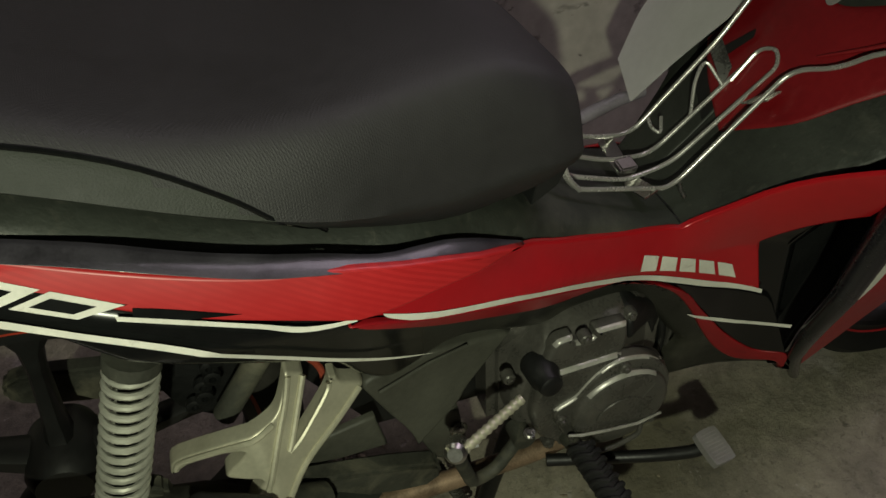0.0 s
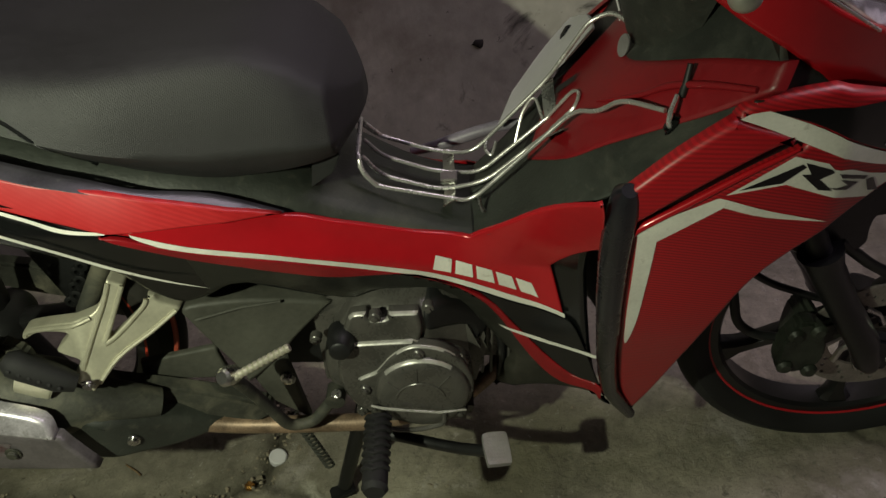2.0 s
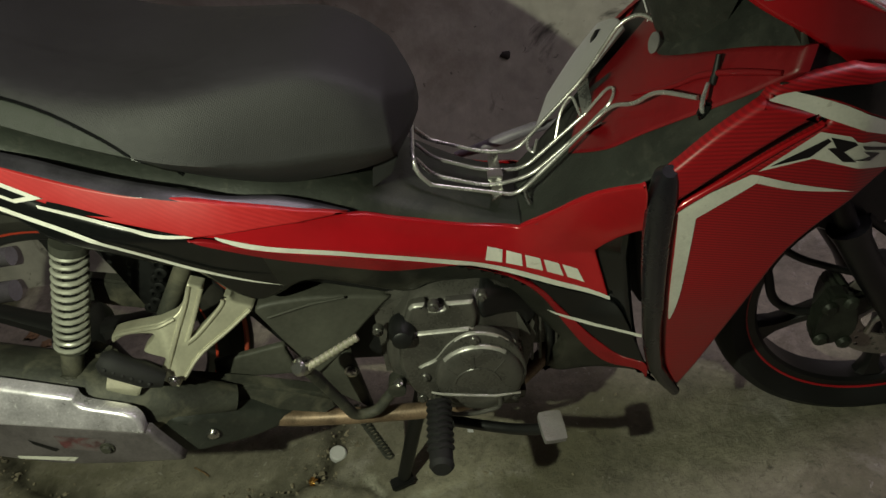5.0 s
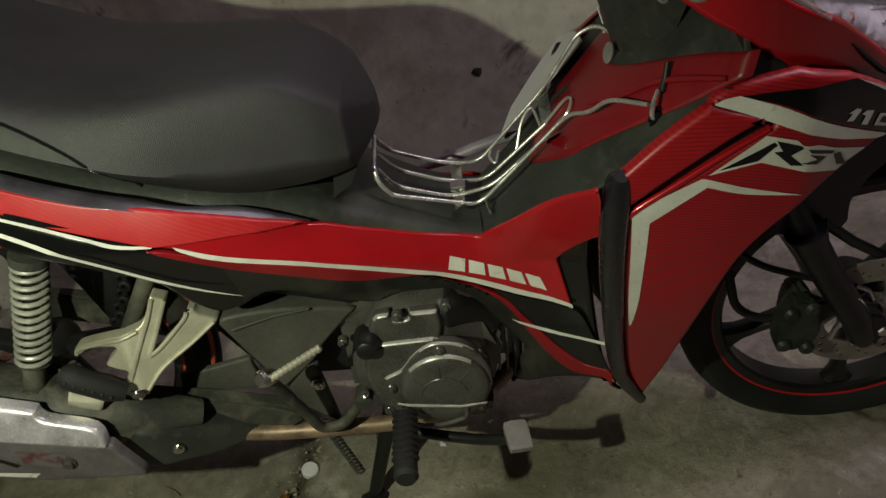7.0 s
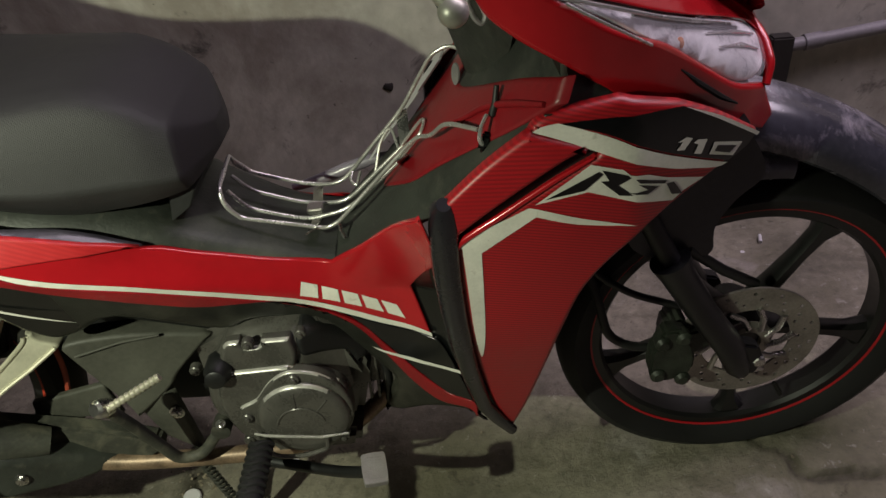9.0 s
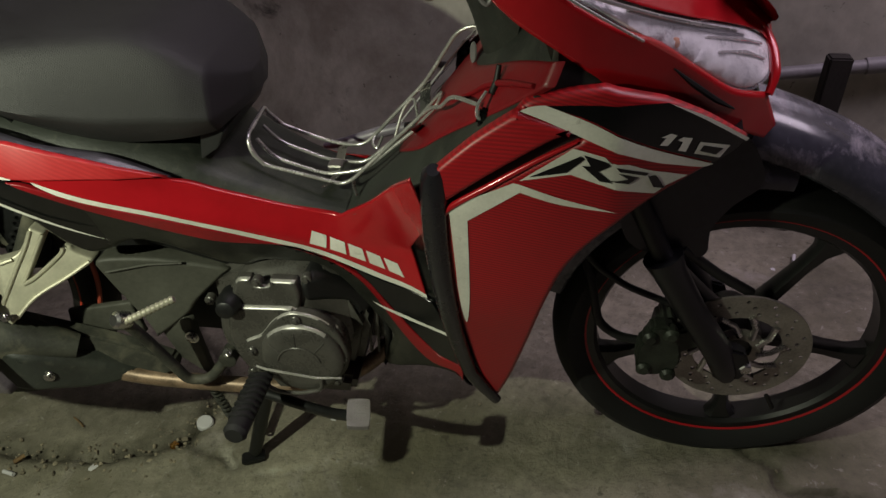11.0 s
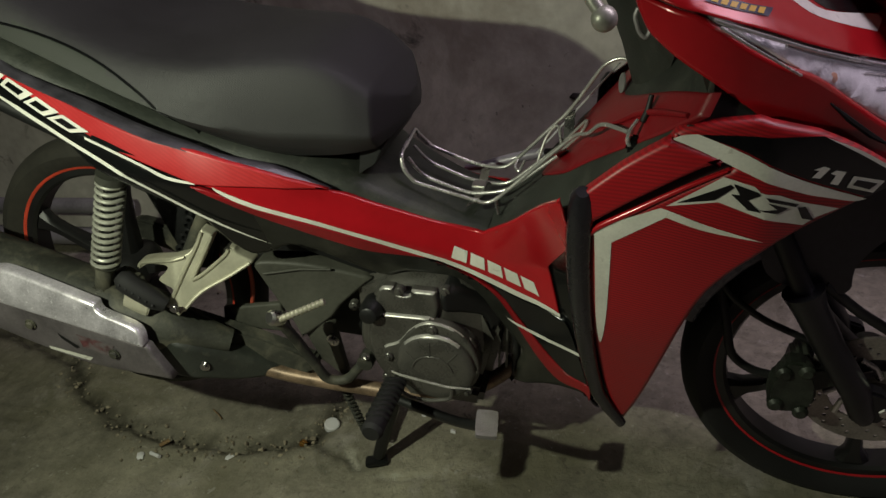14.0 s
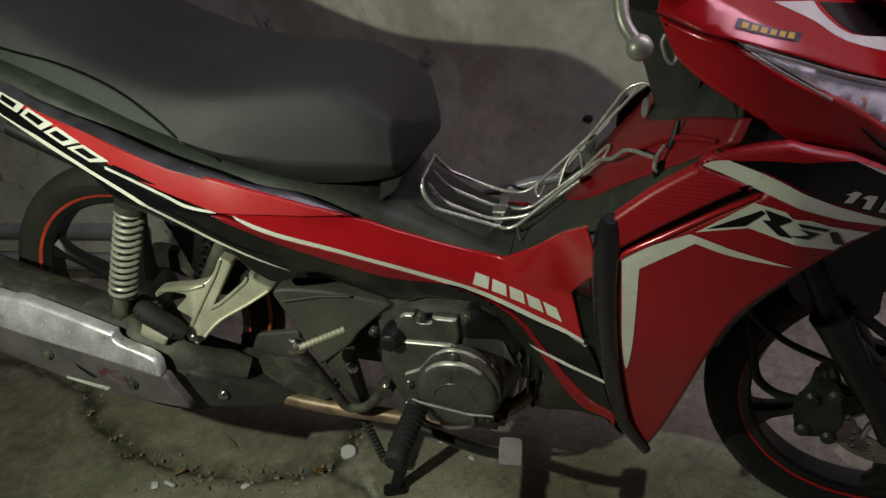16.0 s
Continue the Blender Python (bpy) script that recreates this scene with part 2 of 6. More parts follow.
blotched(DUST_BLACK, (0.075, 0.072, 0.055), 11.0, 0.50, 0.72, 0.55)
blotched(FRAME_GREY, (0.15, 0.14, 0.10), 14.0, 0.48, 0.68, 0.7)
blotched(WHITE, (0.30, 0.27, 0.22), 40.0, 0.62, 0.70, 0.6)
blotched(ALLOY, (0.24, 0.22, 0.15), 12.0, 0.56, 0.72, 0.4)
blotched(FENDER, (0.42, 0.39, 0.44), 9.0, 0.50, 0.64, 0.6)
blotched(SEAT, (0.018, 0.018, 0.019), 9.0, 0.64, 0.70, 0.5)

# ---- building helpers ----


def finish(name, bm, material, parent=None, label="", smooth=True):
    bmesh.ops.recalc_face_normals(bm, faces=bm.faces)
    me = bpy.data.meshes.new(name)
    bm.to_mesh(me)
    bm.free()
    me.materials.append(material)
    if smooth:
        for p in me.polygons:
            p.use_smooth = True
        me.set_sharp_from_angle(angle=radians(38))
    ob = new(name, me)
    if parent:
        ob.parent = parent
        ob.matrix_parent_inverse = parent.matrix_basis.inverted()
    if label:
        ob["label"] = label
    return ob


part = finish


def rounded(points, closed=True, steps=4):
    """A smooth outline through points; a point with a third value is a corner."""
    n, out = len(points), []
    P = [Vector((p[0], p[1])) for p in points]
    corner = [len(p) > 2 for p in points]
    for i in range(n if closed else n - 1):
        j = (i + 1) % n
        a, b = P[i], P[j]
        before = a if corner[i] or (not closed and i == 0) else P[i - 1]
        after = b if corner[j] or (not closed and j == n - 1) else P[(j + 1) % n]
        ta, tb = (b - before) * 0.5, (after - a) * 0.5
        for k in range(steps):
            u = k / steps
            out.append(a * (2 * u**3 - 3 * u**2 + 1) + ta * (u**3 - 2 * u**2 + u) + b * (-2 * u**3 + 3 * u**2) + tb * (u**3 - u**2))
    if not closed:
        out.append(P[-1])
    return out


def inset(ring, d):
    """The ring moved inwards by d."""
    area = sum(a.x * b.y - b.x * a.y for a, b in zip(ring, ring[1:] + ring[:1]))
    sign = 1 if area > 0 else -1
    out = []
    for i, p in enumerate(ring):
        a, b = (p - ring[i - 1]), (ring[(i + 1) % len(ring)] - p)
        na = Vector((-a.y, a.x)).normalized() * sign
        nb = Vector((-b.y, b.x)).normalized() * sign
        m = na + nb
        m = m.normalized() if m.length > 1e-6 else na
        out.append(p + m * min(d / max(0.35, m.dot(na)), d * 1.6))
    return out


def panel(name, outline, depth, material, parent, out=0.0, edge=0.006, thick=0.004, grid=0.014, side=-1, label="", steps=4, inner=False):
    """A moulded panel with a rounded rim: outline in x, z and depth(x, z) gives y. side=1 mirrors it.
    inner: outline in y, z and depth(y, z) gives x."""
    ring = rounded(outline, steps=steps)
    ring = [p for i, p in enumerate(ring) if (p - ring[i - 1]).length > 4e-4]
    bm = bmesh.new()
    levels = [(edge * (1 - math.cos(a)), edge * (1 - math.sin(a))) for a in (0, 0.5, 1.0, math.pi / 2)] if edge else [(0, 0)]
    last, strips, drop = ring, [], {}
    for moved, sunk in reversed(levels):
        last = inset(ring, moved) if moved else ring
        row = [bm.verts.new((p.x, 0, p.y)) for p in last]
        for v in row:
            drop[v] = sunk
        strips.append(row)
    if thick:
        row = [bm.verts.new((p.x, 0, p.y)) for p in ring]
        for v in row:
            drop[v] = edge + thick
        strips.append(row)
    sheet = bmesh.new()
    sheet.faces.new([sheet.verts.new(v.co) for v in strips[0]])
    xs, zs = [v.co.x for v in sheet.verts], [v.co.z for v in sheet.verts]
    for low, high, no in ((min(xs), max(xs), (1, 0, 0)), (min(zs), max(zs), (0, 0, 1))):
        k = math.ceil(low / grid) * grid
        while k < high:
            bmesh.ops.bisect_plane(sheet, geom=sheet.verts[:] + sheet.edges[:] + sheet.faces[:], dist=1e-6, plane_co=(k * no[0], 0, k * no[2]), plane_no=no)
            k += grid
    bmesh.ops.triangulate(sheet, faces=[f for f in sheet.faces if len(f.verts) > 4])
    back = {}
    for v in sheet.verts:
        back[v] = bm.verts.new(v.co)
        drop[back[v]] = 0.0
    for f in sheet.faces:
        bm.faces.new([back[v] for v in f.verts])
    sheet.free()
    n = len(ring)
    for a, b in zip(strips, strips[1:]):
        for k in range(n):
            bm.faces.new((a[k], a[(k + 1) % n], b[(k + 1) % n], b[k]))
    for v in bm.verts:
        u, z = v.co.x, v.co.z
        if inner:
            v.co = (depth(u, z) - out + drop[v], -u if side == 1 else u, z)
        else:
            y = depth(u, z) - out + drop[v]
            v.co.y = -y if side == 1 else y
    bmesh.ops.remove_doubles(bm, verts=bm.verts, dist=1e-5)
    ob = finish(name, bm, material, parent, label)
    if thick and edge and not inner:
        if sum(p.normal.y * p.area for p in ob.data.polygons) * side < 0:
            ob.data.flip_normals()
        # the flat of the panel is shaded by the true slope of its surface
        h, normals = 0.006, []
        for v in ob.data.vertices:
            x, y, z = v.co
            flat = abs((-y if side == 1 else y) - (depth(x, z) - out)) < 2e-5
            no = Vector((depth(x + h, z) - depth(x - h, z), -2 * h, depth(x, z + h) - depth(x, z - h))).normalized()
            if side == 1:
                no.y = -no.y
            normals.append(no if flat else Vector((0, 0, 0)))
        ob.data.normals_split_custom_set_from_vertices(normals)
    return ob


def both(name, outline, depth, material, parent, far_outline=None, **more):
    """A panel and its slightly slimmer twin on the far side."""
    near = panel(name, outline, depth, material, parent, **more)
    far, ring = depth, far_outline or outline
    if more.get("inner"):
        ring = [(p[0] * 0.72, *p[1:]) for p in outline]
    elif depth is shield_y:
        far = far_shield_y
    return near, panel(name, ring, far, material, parent, side=1, **more)


def tube(name, points, radius, material, parent=None, label="", sides=10, bend=0.0, closed=False):
    """A round bar along points; bend rounds its corners."""
    P = [Vector(p) for p in points]
    if bend:
        Q = [P[0]]
        for a, b, c in zip(P, P[1:], P[2:]):
            r = min(bend, (a - b).length * 0.45, (c - b).length * 0.45)
            s, e = b + (a - b).normalized() * r, b + (c - b).normalized() * r
            Q += [s * (1 - u) ** 2 + b * 2 * u * (1 - u) + e * u * u for u in (0, 0.25, 0.5, 0.75, 1)]
        P = Q + [P[-1]]
    if isinstance(radius, (list, tuple)) and len(radius) != len(P):
        radius = [lerp(i * (len(radius) - 1) / (len(P) - 1), range(len(radius)), radius) for i in range(len(P))]
    bm = bmesh.new()
    rings, up = [], None
    for i, p in enumerate(P):
        if closed:
            d = P[(i + 1) % len(P)] - P[i - 1]
        else:
            d = P[min(i + 1, len(P) - 1)] - P[max(i - 1, 0)]
        d.normalize()
        if up is None:
            up = d.orthogonal().normalized()
        up = (up - d * up.dot(d)).normalized()
        w = d.cross(up)
        r = radius[i] if isinstance(radius, (list, tuple)) else radius
        rings.append([bm.verts.new(p + (up * math.cos(a) + w * math.sin(a)) * r) for a in (2 * math.pi * k / sides for k in range(sides))])
    pairs = list(zip(rings, rings[1:])) + ([(rings[-1], rings[0])] if closed else [])
    for a, b in pairs:
        for k in range(sides):
            bm.faces.new((a[k], a[(k + 1) % sides], b[(k + 1) % sides], b[k]))
    if not closed:
        bm.faces.new(rings[0])
        bm.faces.new(rings[-1])
    return finish(name, bm, material, parent, label)


def revolve(name, profile, centre, axis, material, parent=None, label="", segments=48, arc=(0, 360), ref=None, closed=False):
    """Turns profile, pairs of (along the axis, radius), round an axis."""
    c, d = Vector(centre), Vector(axis).normalized()
    u = (Vector(ref) if ref else d.orthogonal()).normalized()
    u = (u - d * u.dot(d)).normalized()
    w = d.cross(u)
    full = arc[1] - arc[0] >= 360
    bm = bmesh.new()
    rings = []
    for k in range(segments if full else segments + 1):
        a = radians(arc[0] + (arc[1] - arc[0]) * k / segments)
        rings.append([bm.verts.new(c + d * h + (u * math.cos(a) + w * math.sin(a)) * max(r, 1e-4)) for h, r in profile])
    m = len(profile)
    for i in range(len(rings) if full else len(rings) - 1):
        a, b = rings[i], rings[(i + 1) % len(rings)]
        for k in range(m if closed else m - 1):
            bm.faces.new((a[k], a[(k + 1) % m], b[(k + 1) % m], b[k]))
    if closed and not full:
        bm.faces.new(rings[0])
        bm.faces.new(rings[-1])
    bmesh.ops.remove_doubles(bm, verts=bm.verts, dist=2e-4)
    return finish(name, bm, material, parent, label)


def plate(name, outline, at, thick, material, parent=None, label="", bevel=0.002, turn=None, steps=1, holes=()):
    """A flat plate: outline in x, z, standing at depth at, with bevelled edges; turn: a matrix to pose it."""
    ring = rounded(outline, steps=steps) if steps > 1 else [Vector(p[:2]) for p in outline]
    bm = bmesh.new()
    front = bm.faces.new([bm.verts.new((p.x, at, p.y)) for p in ring])
    made = bmesh.ops.extrude_face_region(bm, geom=[front])
    for v in made["geom"]:
        if isinstance(v, bmesh.types.BMVert):
            v.co.y += thick
    if bevel:
        bmesh.ops.bevel(bm, geom=[e for e in bm.edges], offset=bevel, segments=2, affect="EDGES", clamp_overlap=True)
    if turn:
        bmesh.ops.transform(bm, matrix=turn, verts=bm.verts)
    return finish(name, bm, material, parent, label)


def box(name, size, m, material, parent=None, label="", bevel=0.003):
    bm = bmesh.new()
    bmesh.ops.create_cube(bm, size=1, matrix=Matrix.Diagonal((*size, 1)))
    if bevel:
        bmesh.ops.bevel(bm, geom=bm.edges[:], offset=bevel, segments=2, affect="EDGES", clamp_overlap=True)
    bmesh.ops.transform(bm, matrix=m, verts=bm.verts)
    return finish(name, bm, material, parent, label)


def loft(name, sections, material, parent=None, label="", closed=False, caps=False):
    """A skin over rows of points, all of one length."""
    bm = bmesh.new()
    rows = [[bm.verts.new(p) for p in s] for s in sections]
    n = len(rows[0])
    for a, b in zip(rows, rows[1:]):
        for k in range(n if closed else n - 1):
            bm.faces.new((a[k], a[(k + 1) % n], b[(k + 1) % n], b[k]))
    if caps:
        bm.faces.new(rows[0])
        bm.faces.new(rows[-1])
    return finish(name, bm, material, parent, label)


def bolt(name, at, axis, radius, material, parent, height=0.005):
    """A round-cornered head on a washer."""
    a = Vector(axis).normalized()
    c = Vector(at)
    revolve(name, [(-0.001, 0), (-0.001, radius * 1.45), (0.0012, radius * 1.45), (0.0012, radius), (height, radius), (height + 0.0008, radius * 0.85), (height + 0.0008, 0)],
            c, a, material, parent, segments=12)


# ---- depth of the covers ----
def lerp(x, xs, ys):
    if x <= xs[0]:
        return ys[0]
    for a, b, c, d in zip(xs, xs[1:], ys, ys[1:]):
        if x <= b:
            u = (x - a) / (b - a)
            return c + (d - c) * u
    return ys[-1]


def soft(x, xs, ys):
    """lerp, rounded a little at its knots."""
    return sum(lerp(x + d, xs, ys) for d in (-0.03, -0.015, 0, 0.015, 0.03)) / 5


def stripe_z(x):
    return soft(x, (-0.3, 0.30, 0.46, 0.64, 0.72, 0.80, 0.9), (0.80, 0.677, 0.595, 0.505, 0.467, 0.412, 0.34))


def body_y(x, z):
    """Depth of the side covers: broad under the seat, slim at the footboard."""
    half = soft(x, (-0.45, -0.15, 0.05, 0.20, 0.30, 0.46, 0.56, 0.64, 0.72, 0.785, 0.83, 0.86, 0.92),
                (0.12, 0.175, 0.205, 0.213, 0.211, 0.158, 0.118, 0.096, 0.096, 0.106, 0.142, 0.158, 0.165))
    d = stripe_z(x) - z
    under = lerp(x, (0.2, 0.45, 0.62, 0.72), (0.35, 0.28, 0.2, 0.0))
    flare = 0.118 * max(0.0, min(1.0, (x - 0.67) / 0.16)) * max(0.0, min(1.0, (z - 0.5) / 0.18))
    up = max(0.0, min(0.09, -d)) * max(0.0, min(1.0, (0.44 - x) / 0.12))
    half -= 1.7 * up * up
    # a crease runs from the cowl's tip to the knee of the cover
    fold = lerp(x, (0.44, 0.482, 0.536, 0.60, 0.66, 0.70), (0.648, 0.617, 0.579, 0.549, 0.525, 0.522))
    rise = min(max(0.0, -d), max(0.0, fold - stripe_z(x)))
    half -= 0.34 * rise * max(0.0, min(1.0, (x - 0.42) / 0.07)) * max(0.0, min(1.0, (0.67 - x) / 0.13))
    return -half - flare + (under * d if d > 0 else -0.12 * d * max(0.0, min(1.0, (0.72 - x) / 0.1)))


def rear_cowl_y(x, z):
    """The rear cowl stands proud where it laps over the footboard cover."""
    return body_y(x, z) - 0.009 * max(0.0, min(1.0, (x - 0.27) / 0.08))


def shield_y(x, z):
    """Depth of the front side cover."""
    half = soft(z, (0.15, 0.21, 0.37, 0.47, 0.60, 0.68, 0.75, 0.85), (0.105, 0.118, 0.165, 0.200, 0.226, 0.238, 0.238, 0.215))
    return -half + (0.45 * (x - 1.05) if x > 1.05 else 0.0)


def far_shield_y(x, z):
    """Depth of the far front cover."""
    return 0.78 * shield_y(x, z)


def cowl_line(x):
    return soft(x, (0.85, 0.98, 1.11, 1.22, 1.3), (0.94, 0.885, 0.80, 0.725, 0.68))


def cowl_y(x, z):
    """Depth of the handlebar cowl, with a ridge along its lamp."""
    half = soft(x, (0.86, 0.92, 0.98, 1.05, 1.11, 1.18, 1.24, 1.27), (0.15, 0.21, 0.235, 0.215, 0.185, 0.145, 0.095, 0.06))
    d = z - cowl_line(x)
    return -half + (1.1 * min(d, 0.03) + 2.4 * max(0.0, d - 0.03) if d > 0 else -0.15 * d)


def inner_x(y, z):
    """How far forward the inner leg shield stands."""
    return soft(z, (0.50, 0.53, 0.56, 0.613, 0.746, 0.80, 0.9), (0.60, 0.655, 0.70, 0.769, 0.893, 0.935, 0.99)) + 1.0 * y * y


def muffler_y(x, z):
    d = (z - (0.4375 - 0.35 * x)) * 0.944
    return -0.243 + (4.5 if d > 0 else 0.8) * d * d


def muffler_front_y(x, z):
    return -0.198 + 0.72 * max(0.0, x - 0.165)


def bracket_y(x, z):
    return -0.19 + (0.5 if x > 0.183 else -0.3) * (x - 0.183) + 0.33 * (z - 0.455)


def inner_cover_y(x, z):
    return -0.119 + 0.24 * (x - 0.295)


def low_plate_y(x, z):
    return -0.085


def case_y(x, z):
    return -0.128


def crank_y(x, z):
    """The crankcase falls away forwards and upwards."""
    return -0.128 + 0.75 * max(0.0, x - 0.61) + 2.2 * max(0.0, z - 0.452)



def quad(c, u0, u1, v0, v1, lean=0.0):
    """A block inside the quad bottom-left, top-left, top-right, bottom-right."""
    bl, tl, tr, br = (Vector(p[:2]) for p in c)
    at = lambda u, v: (lambda p: (p.x, p.y, 1))(bl.lerp(br, u).lerp(tl.lerp(tr, u), v))
    return [at(u0, v0), at(u0 + lean, v1), at(u1 + lean, v1), at(u1, v0)]


def slanted(c, u0, u1, v0, v1, lean):
    tl, tr, br, bl = c
    return quad([bl, tl, tr, br], u0, u1, v0, v1, lean)


# ---- setting ----
JOINT = [(-1.6, 0.42), (-0.9, 0.28), (-0.5, 0.152), (-0.407, 0.055), (-0.251, -0.023), (-0.108, -0.057), (0.066, -0.066), (0.19, -0.049), (0.25, -0.008), (0.266, 0.08), (0.24, 0.2), (0.1, 0.34)]
SPUR = [(0.25, -0.02), (0.294, -0.05), (0.34, -0.06), (0.381, -0.083)]
CHIP = [(0.291, 0.028), (0.314, -0.017), (0.345, -0.053), (0.367, -0.080), (0.391, -0.095), (0.464, -0.088), (0.518, -0.080)]
CRACK = [(1.20, 0.10), (1.308, -0.024), (1.344, -0.055), (1.337, -0.092), (1.36, -0.106), (1.42, -0.108), (1.488, -0.128), (1.7, -0.17), (2.4, -0.2)]


def away(x, y, line):
    """Distance from a line, and on which side."""
    best, p, left = 9.0, Vector((x, y)), 0.0
    for a, b in zip(line, line[1:]):
        a, b = Vector(a), Vector(b)
        ab = b - a
        u = max(0.0, min(1.0, (p - a).dot(ab) / ab.length_squared))
        d = (p - a - ab * u).length
        if d < best:
            best, left = d, ab.cross(p - a)
    return best, left


def ground_sheet():
    bm = bmesh.new()
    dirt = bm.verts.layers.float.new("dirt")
    chip = bm.verts.layers.float.new("chip")

    def coords(low, high, near_low, near_high, coarse, fine):
        out, v = [], low
        while v < high:
            out.append(v)
            v = v + fine if near_low <= v < near_high else (min(v + coarse, near_low) if v < near_low else v + coarse)
        return out + [high]

    gx = coords(-12, 14, -0.8, 1.9, 0.6, 0.0078)
    gy = coords(-12, 0.80, -0.42, 0.80, 0.6, 0.0072)
    rows = []
    for y in gy:
        row = []
        for x in gx:
            z = 0.006 * noise.noise((x * 2.2, y * 2.2, 3)) + 0.003 * noise.noise((x * 9, y * 9, 7)) + 0.002 * noise.noise((x * 31, y * 31, 1)) + 0.0012 * noise.noise((x * 70, y * 70, 4)) - 0.005
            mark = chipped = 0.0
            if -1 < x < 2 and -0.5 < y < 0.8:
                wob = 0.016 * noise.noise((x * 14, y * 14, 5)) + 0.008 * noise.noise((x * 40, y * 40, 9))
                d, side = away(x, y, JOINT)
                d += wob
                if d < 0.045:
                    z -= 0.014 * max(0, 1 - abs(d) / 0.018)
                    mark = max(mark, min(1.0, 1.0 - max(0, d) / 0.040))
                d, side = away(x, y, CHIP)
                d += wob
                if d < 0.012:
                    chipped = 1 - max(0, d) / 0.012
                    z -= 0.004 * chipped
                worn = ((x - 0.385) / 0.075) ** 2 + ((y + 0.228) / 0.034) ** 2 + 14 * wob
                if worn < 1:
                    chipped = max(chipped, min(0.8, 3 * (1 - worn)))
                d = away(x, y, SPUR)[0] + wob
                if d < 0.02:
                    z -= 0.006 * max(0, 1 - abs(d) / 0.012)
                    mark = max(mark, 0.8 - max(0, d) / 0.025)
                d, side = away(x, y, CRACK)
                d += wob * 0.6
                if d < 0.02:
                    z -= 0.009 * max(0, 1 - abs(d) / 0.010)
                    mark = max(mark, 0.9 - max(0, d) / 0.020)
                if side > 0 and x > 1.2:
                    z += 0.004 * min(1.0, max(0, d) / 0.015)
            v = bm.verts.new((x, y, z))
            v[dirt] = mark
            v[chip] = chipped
            row.append(v)
        rows.append(row)
    for a, b in zip(rows, rows[1:]):
        for k in range(len(gx) - 1):
            bm.faces.new((a[k], a[k + 1], b[k + 1], b[k]))
    ob = finish("ground", bm, CONCRETE)
    return tagged(ob, "rough grey concrete alley floor with dirty joints and cracks", "ground", kind="structure")


ground_sheet()
wall = box("wall_back", (26, 0.2, 4.2), pose(1, 0.872, 2.05), PLASTER, bevel=0)
tagged(wall, "dirty pale plaster wall behind the motorcycle", "wall", kind="structure")
bm_ = bmesh.new()
bmesh.ops.create_icosphere(bm_, subdivisions=2, radius=0.011, matrix=Matrix.Translation((0.716, 0.772, 0.442)) @ Matrix.Diagonal((1.3, 0.25, 0.7, 1)))
for v in bm_.verts:
    v.co += Vector((noise.noise(v.co * 90), 0, noise.noise(v.co * 70 + Vector((3, 0, 0))))) * 0.006
hole_ = finish("wall_chip", bm_, DARK_WOOD, wall, "dark chipped hole")
# unseen wall added to close the alley, dark to cut bounced light
wall = box("wall_front", (26, 0.2, 4.2), pose(1, -3.6, 2.05), PLASTER_DARK, bevel=0)
tagged(wall, "plain dark plaster wall added unseen across the alley", "wall", kind="structure")


def conduit(points, radius, words):
    ob = tube("pipe", points, radius, PIPE, None, sides=14)
    return tagged(ob, words, "pipe")


pipe_ = conduit([(1.20, 0.751, 0.374), (1.585, 0.752, 0.388), (2.2, 0.754, 0.41), (5.0, 0.754, 0.46)], 0.015, "grey plastic conduit fixed along the plaster wall")
revolve("coupling", [(-0.02, 0.0155), (-0.02, 0.0185), (0.02, 0.0185), (0.02, 0.0155)], (1.69, 0.7525, 0.392), (1, 0, 0.035), PIPE, pipe_, segments=20)
conduit([(-5.0, 0.70, 0.14), (-0.66, 0.70, 0.155)], 0.026, "grey pipe lying along the foot of the wall")
conduit([(-5.0, 0.69, 0.045), (-0.7, 0.69, 0.05)], 0.03, "dusty grey pipe lying along the foot of the wall")
post = box("wooden_post", (0.05, 0.035, 0.45), pose(1.572, 0.70, 0.218, 2, 5, 0), DARK_WOOD, None, "", 0.004)
tagged(post, "short dark weathered wooden post leaning on the wall", "post")

# ---- motorcycle ----
bike = new("motorcycle")
bike.matrix_basis = pose(0.6, 0, 0)
tagged(bike, "red and black underbone motorcycle with white stripes on its stand", "motorcycle")

# side covers
LOW = [(0.294, 0.681, 1), (0.319, 0.672), (0.372, 0.635), (0.456, 0.589), (0.561, 0.527), (0.619, 0.496), (0.696, 0.445), (0.726, 0.402), (0.765, 0.345), (0.801, 0.313), (0.836, 0.311), (0.838, 0.285, 1), (0.836, 0.276, 1), (0.827, 0.292), (0.786, 0.288), (0.757, 0.315), (0.734, 0.357), (0.713, 0.402), (0.691, 0.437), (0.668, 0.46), (0.633, 0.487), (0.596, 0.508), (0.516, 0.529), (0.465, 0.557), (0.415, 0.589), (0.368, 0.621), (0.326, 0.655)]
LOW_TOP = sorted((p[0], p[1]) for p in LOW[:12])


def edge_y(x, z):
    """The lower edge turns in under the cover."""
    d = lerp(x, [p[0] for p in LOW_TOP], [p[1] for p in LOW_TOP]) - z
    return body_y(x, z) + 0.12 * max(0.0, d) * max(0.0, min(1.0, (x - 0.30) / 0.12))


def dust_lower(ob, material):
    """The plastic below the painted edge is dull and dusty."""
    ob.data.materials.append(material)
    for f in ob.data.polygons:
        c = f.center
        if c.x > 0.36 and c.z < lerp(c.x, [p[0] for p in LOW_TOP], [p[1] for p in LOW_TOP]) - 0.012:
            f.material_index = 1


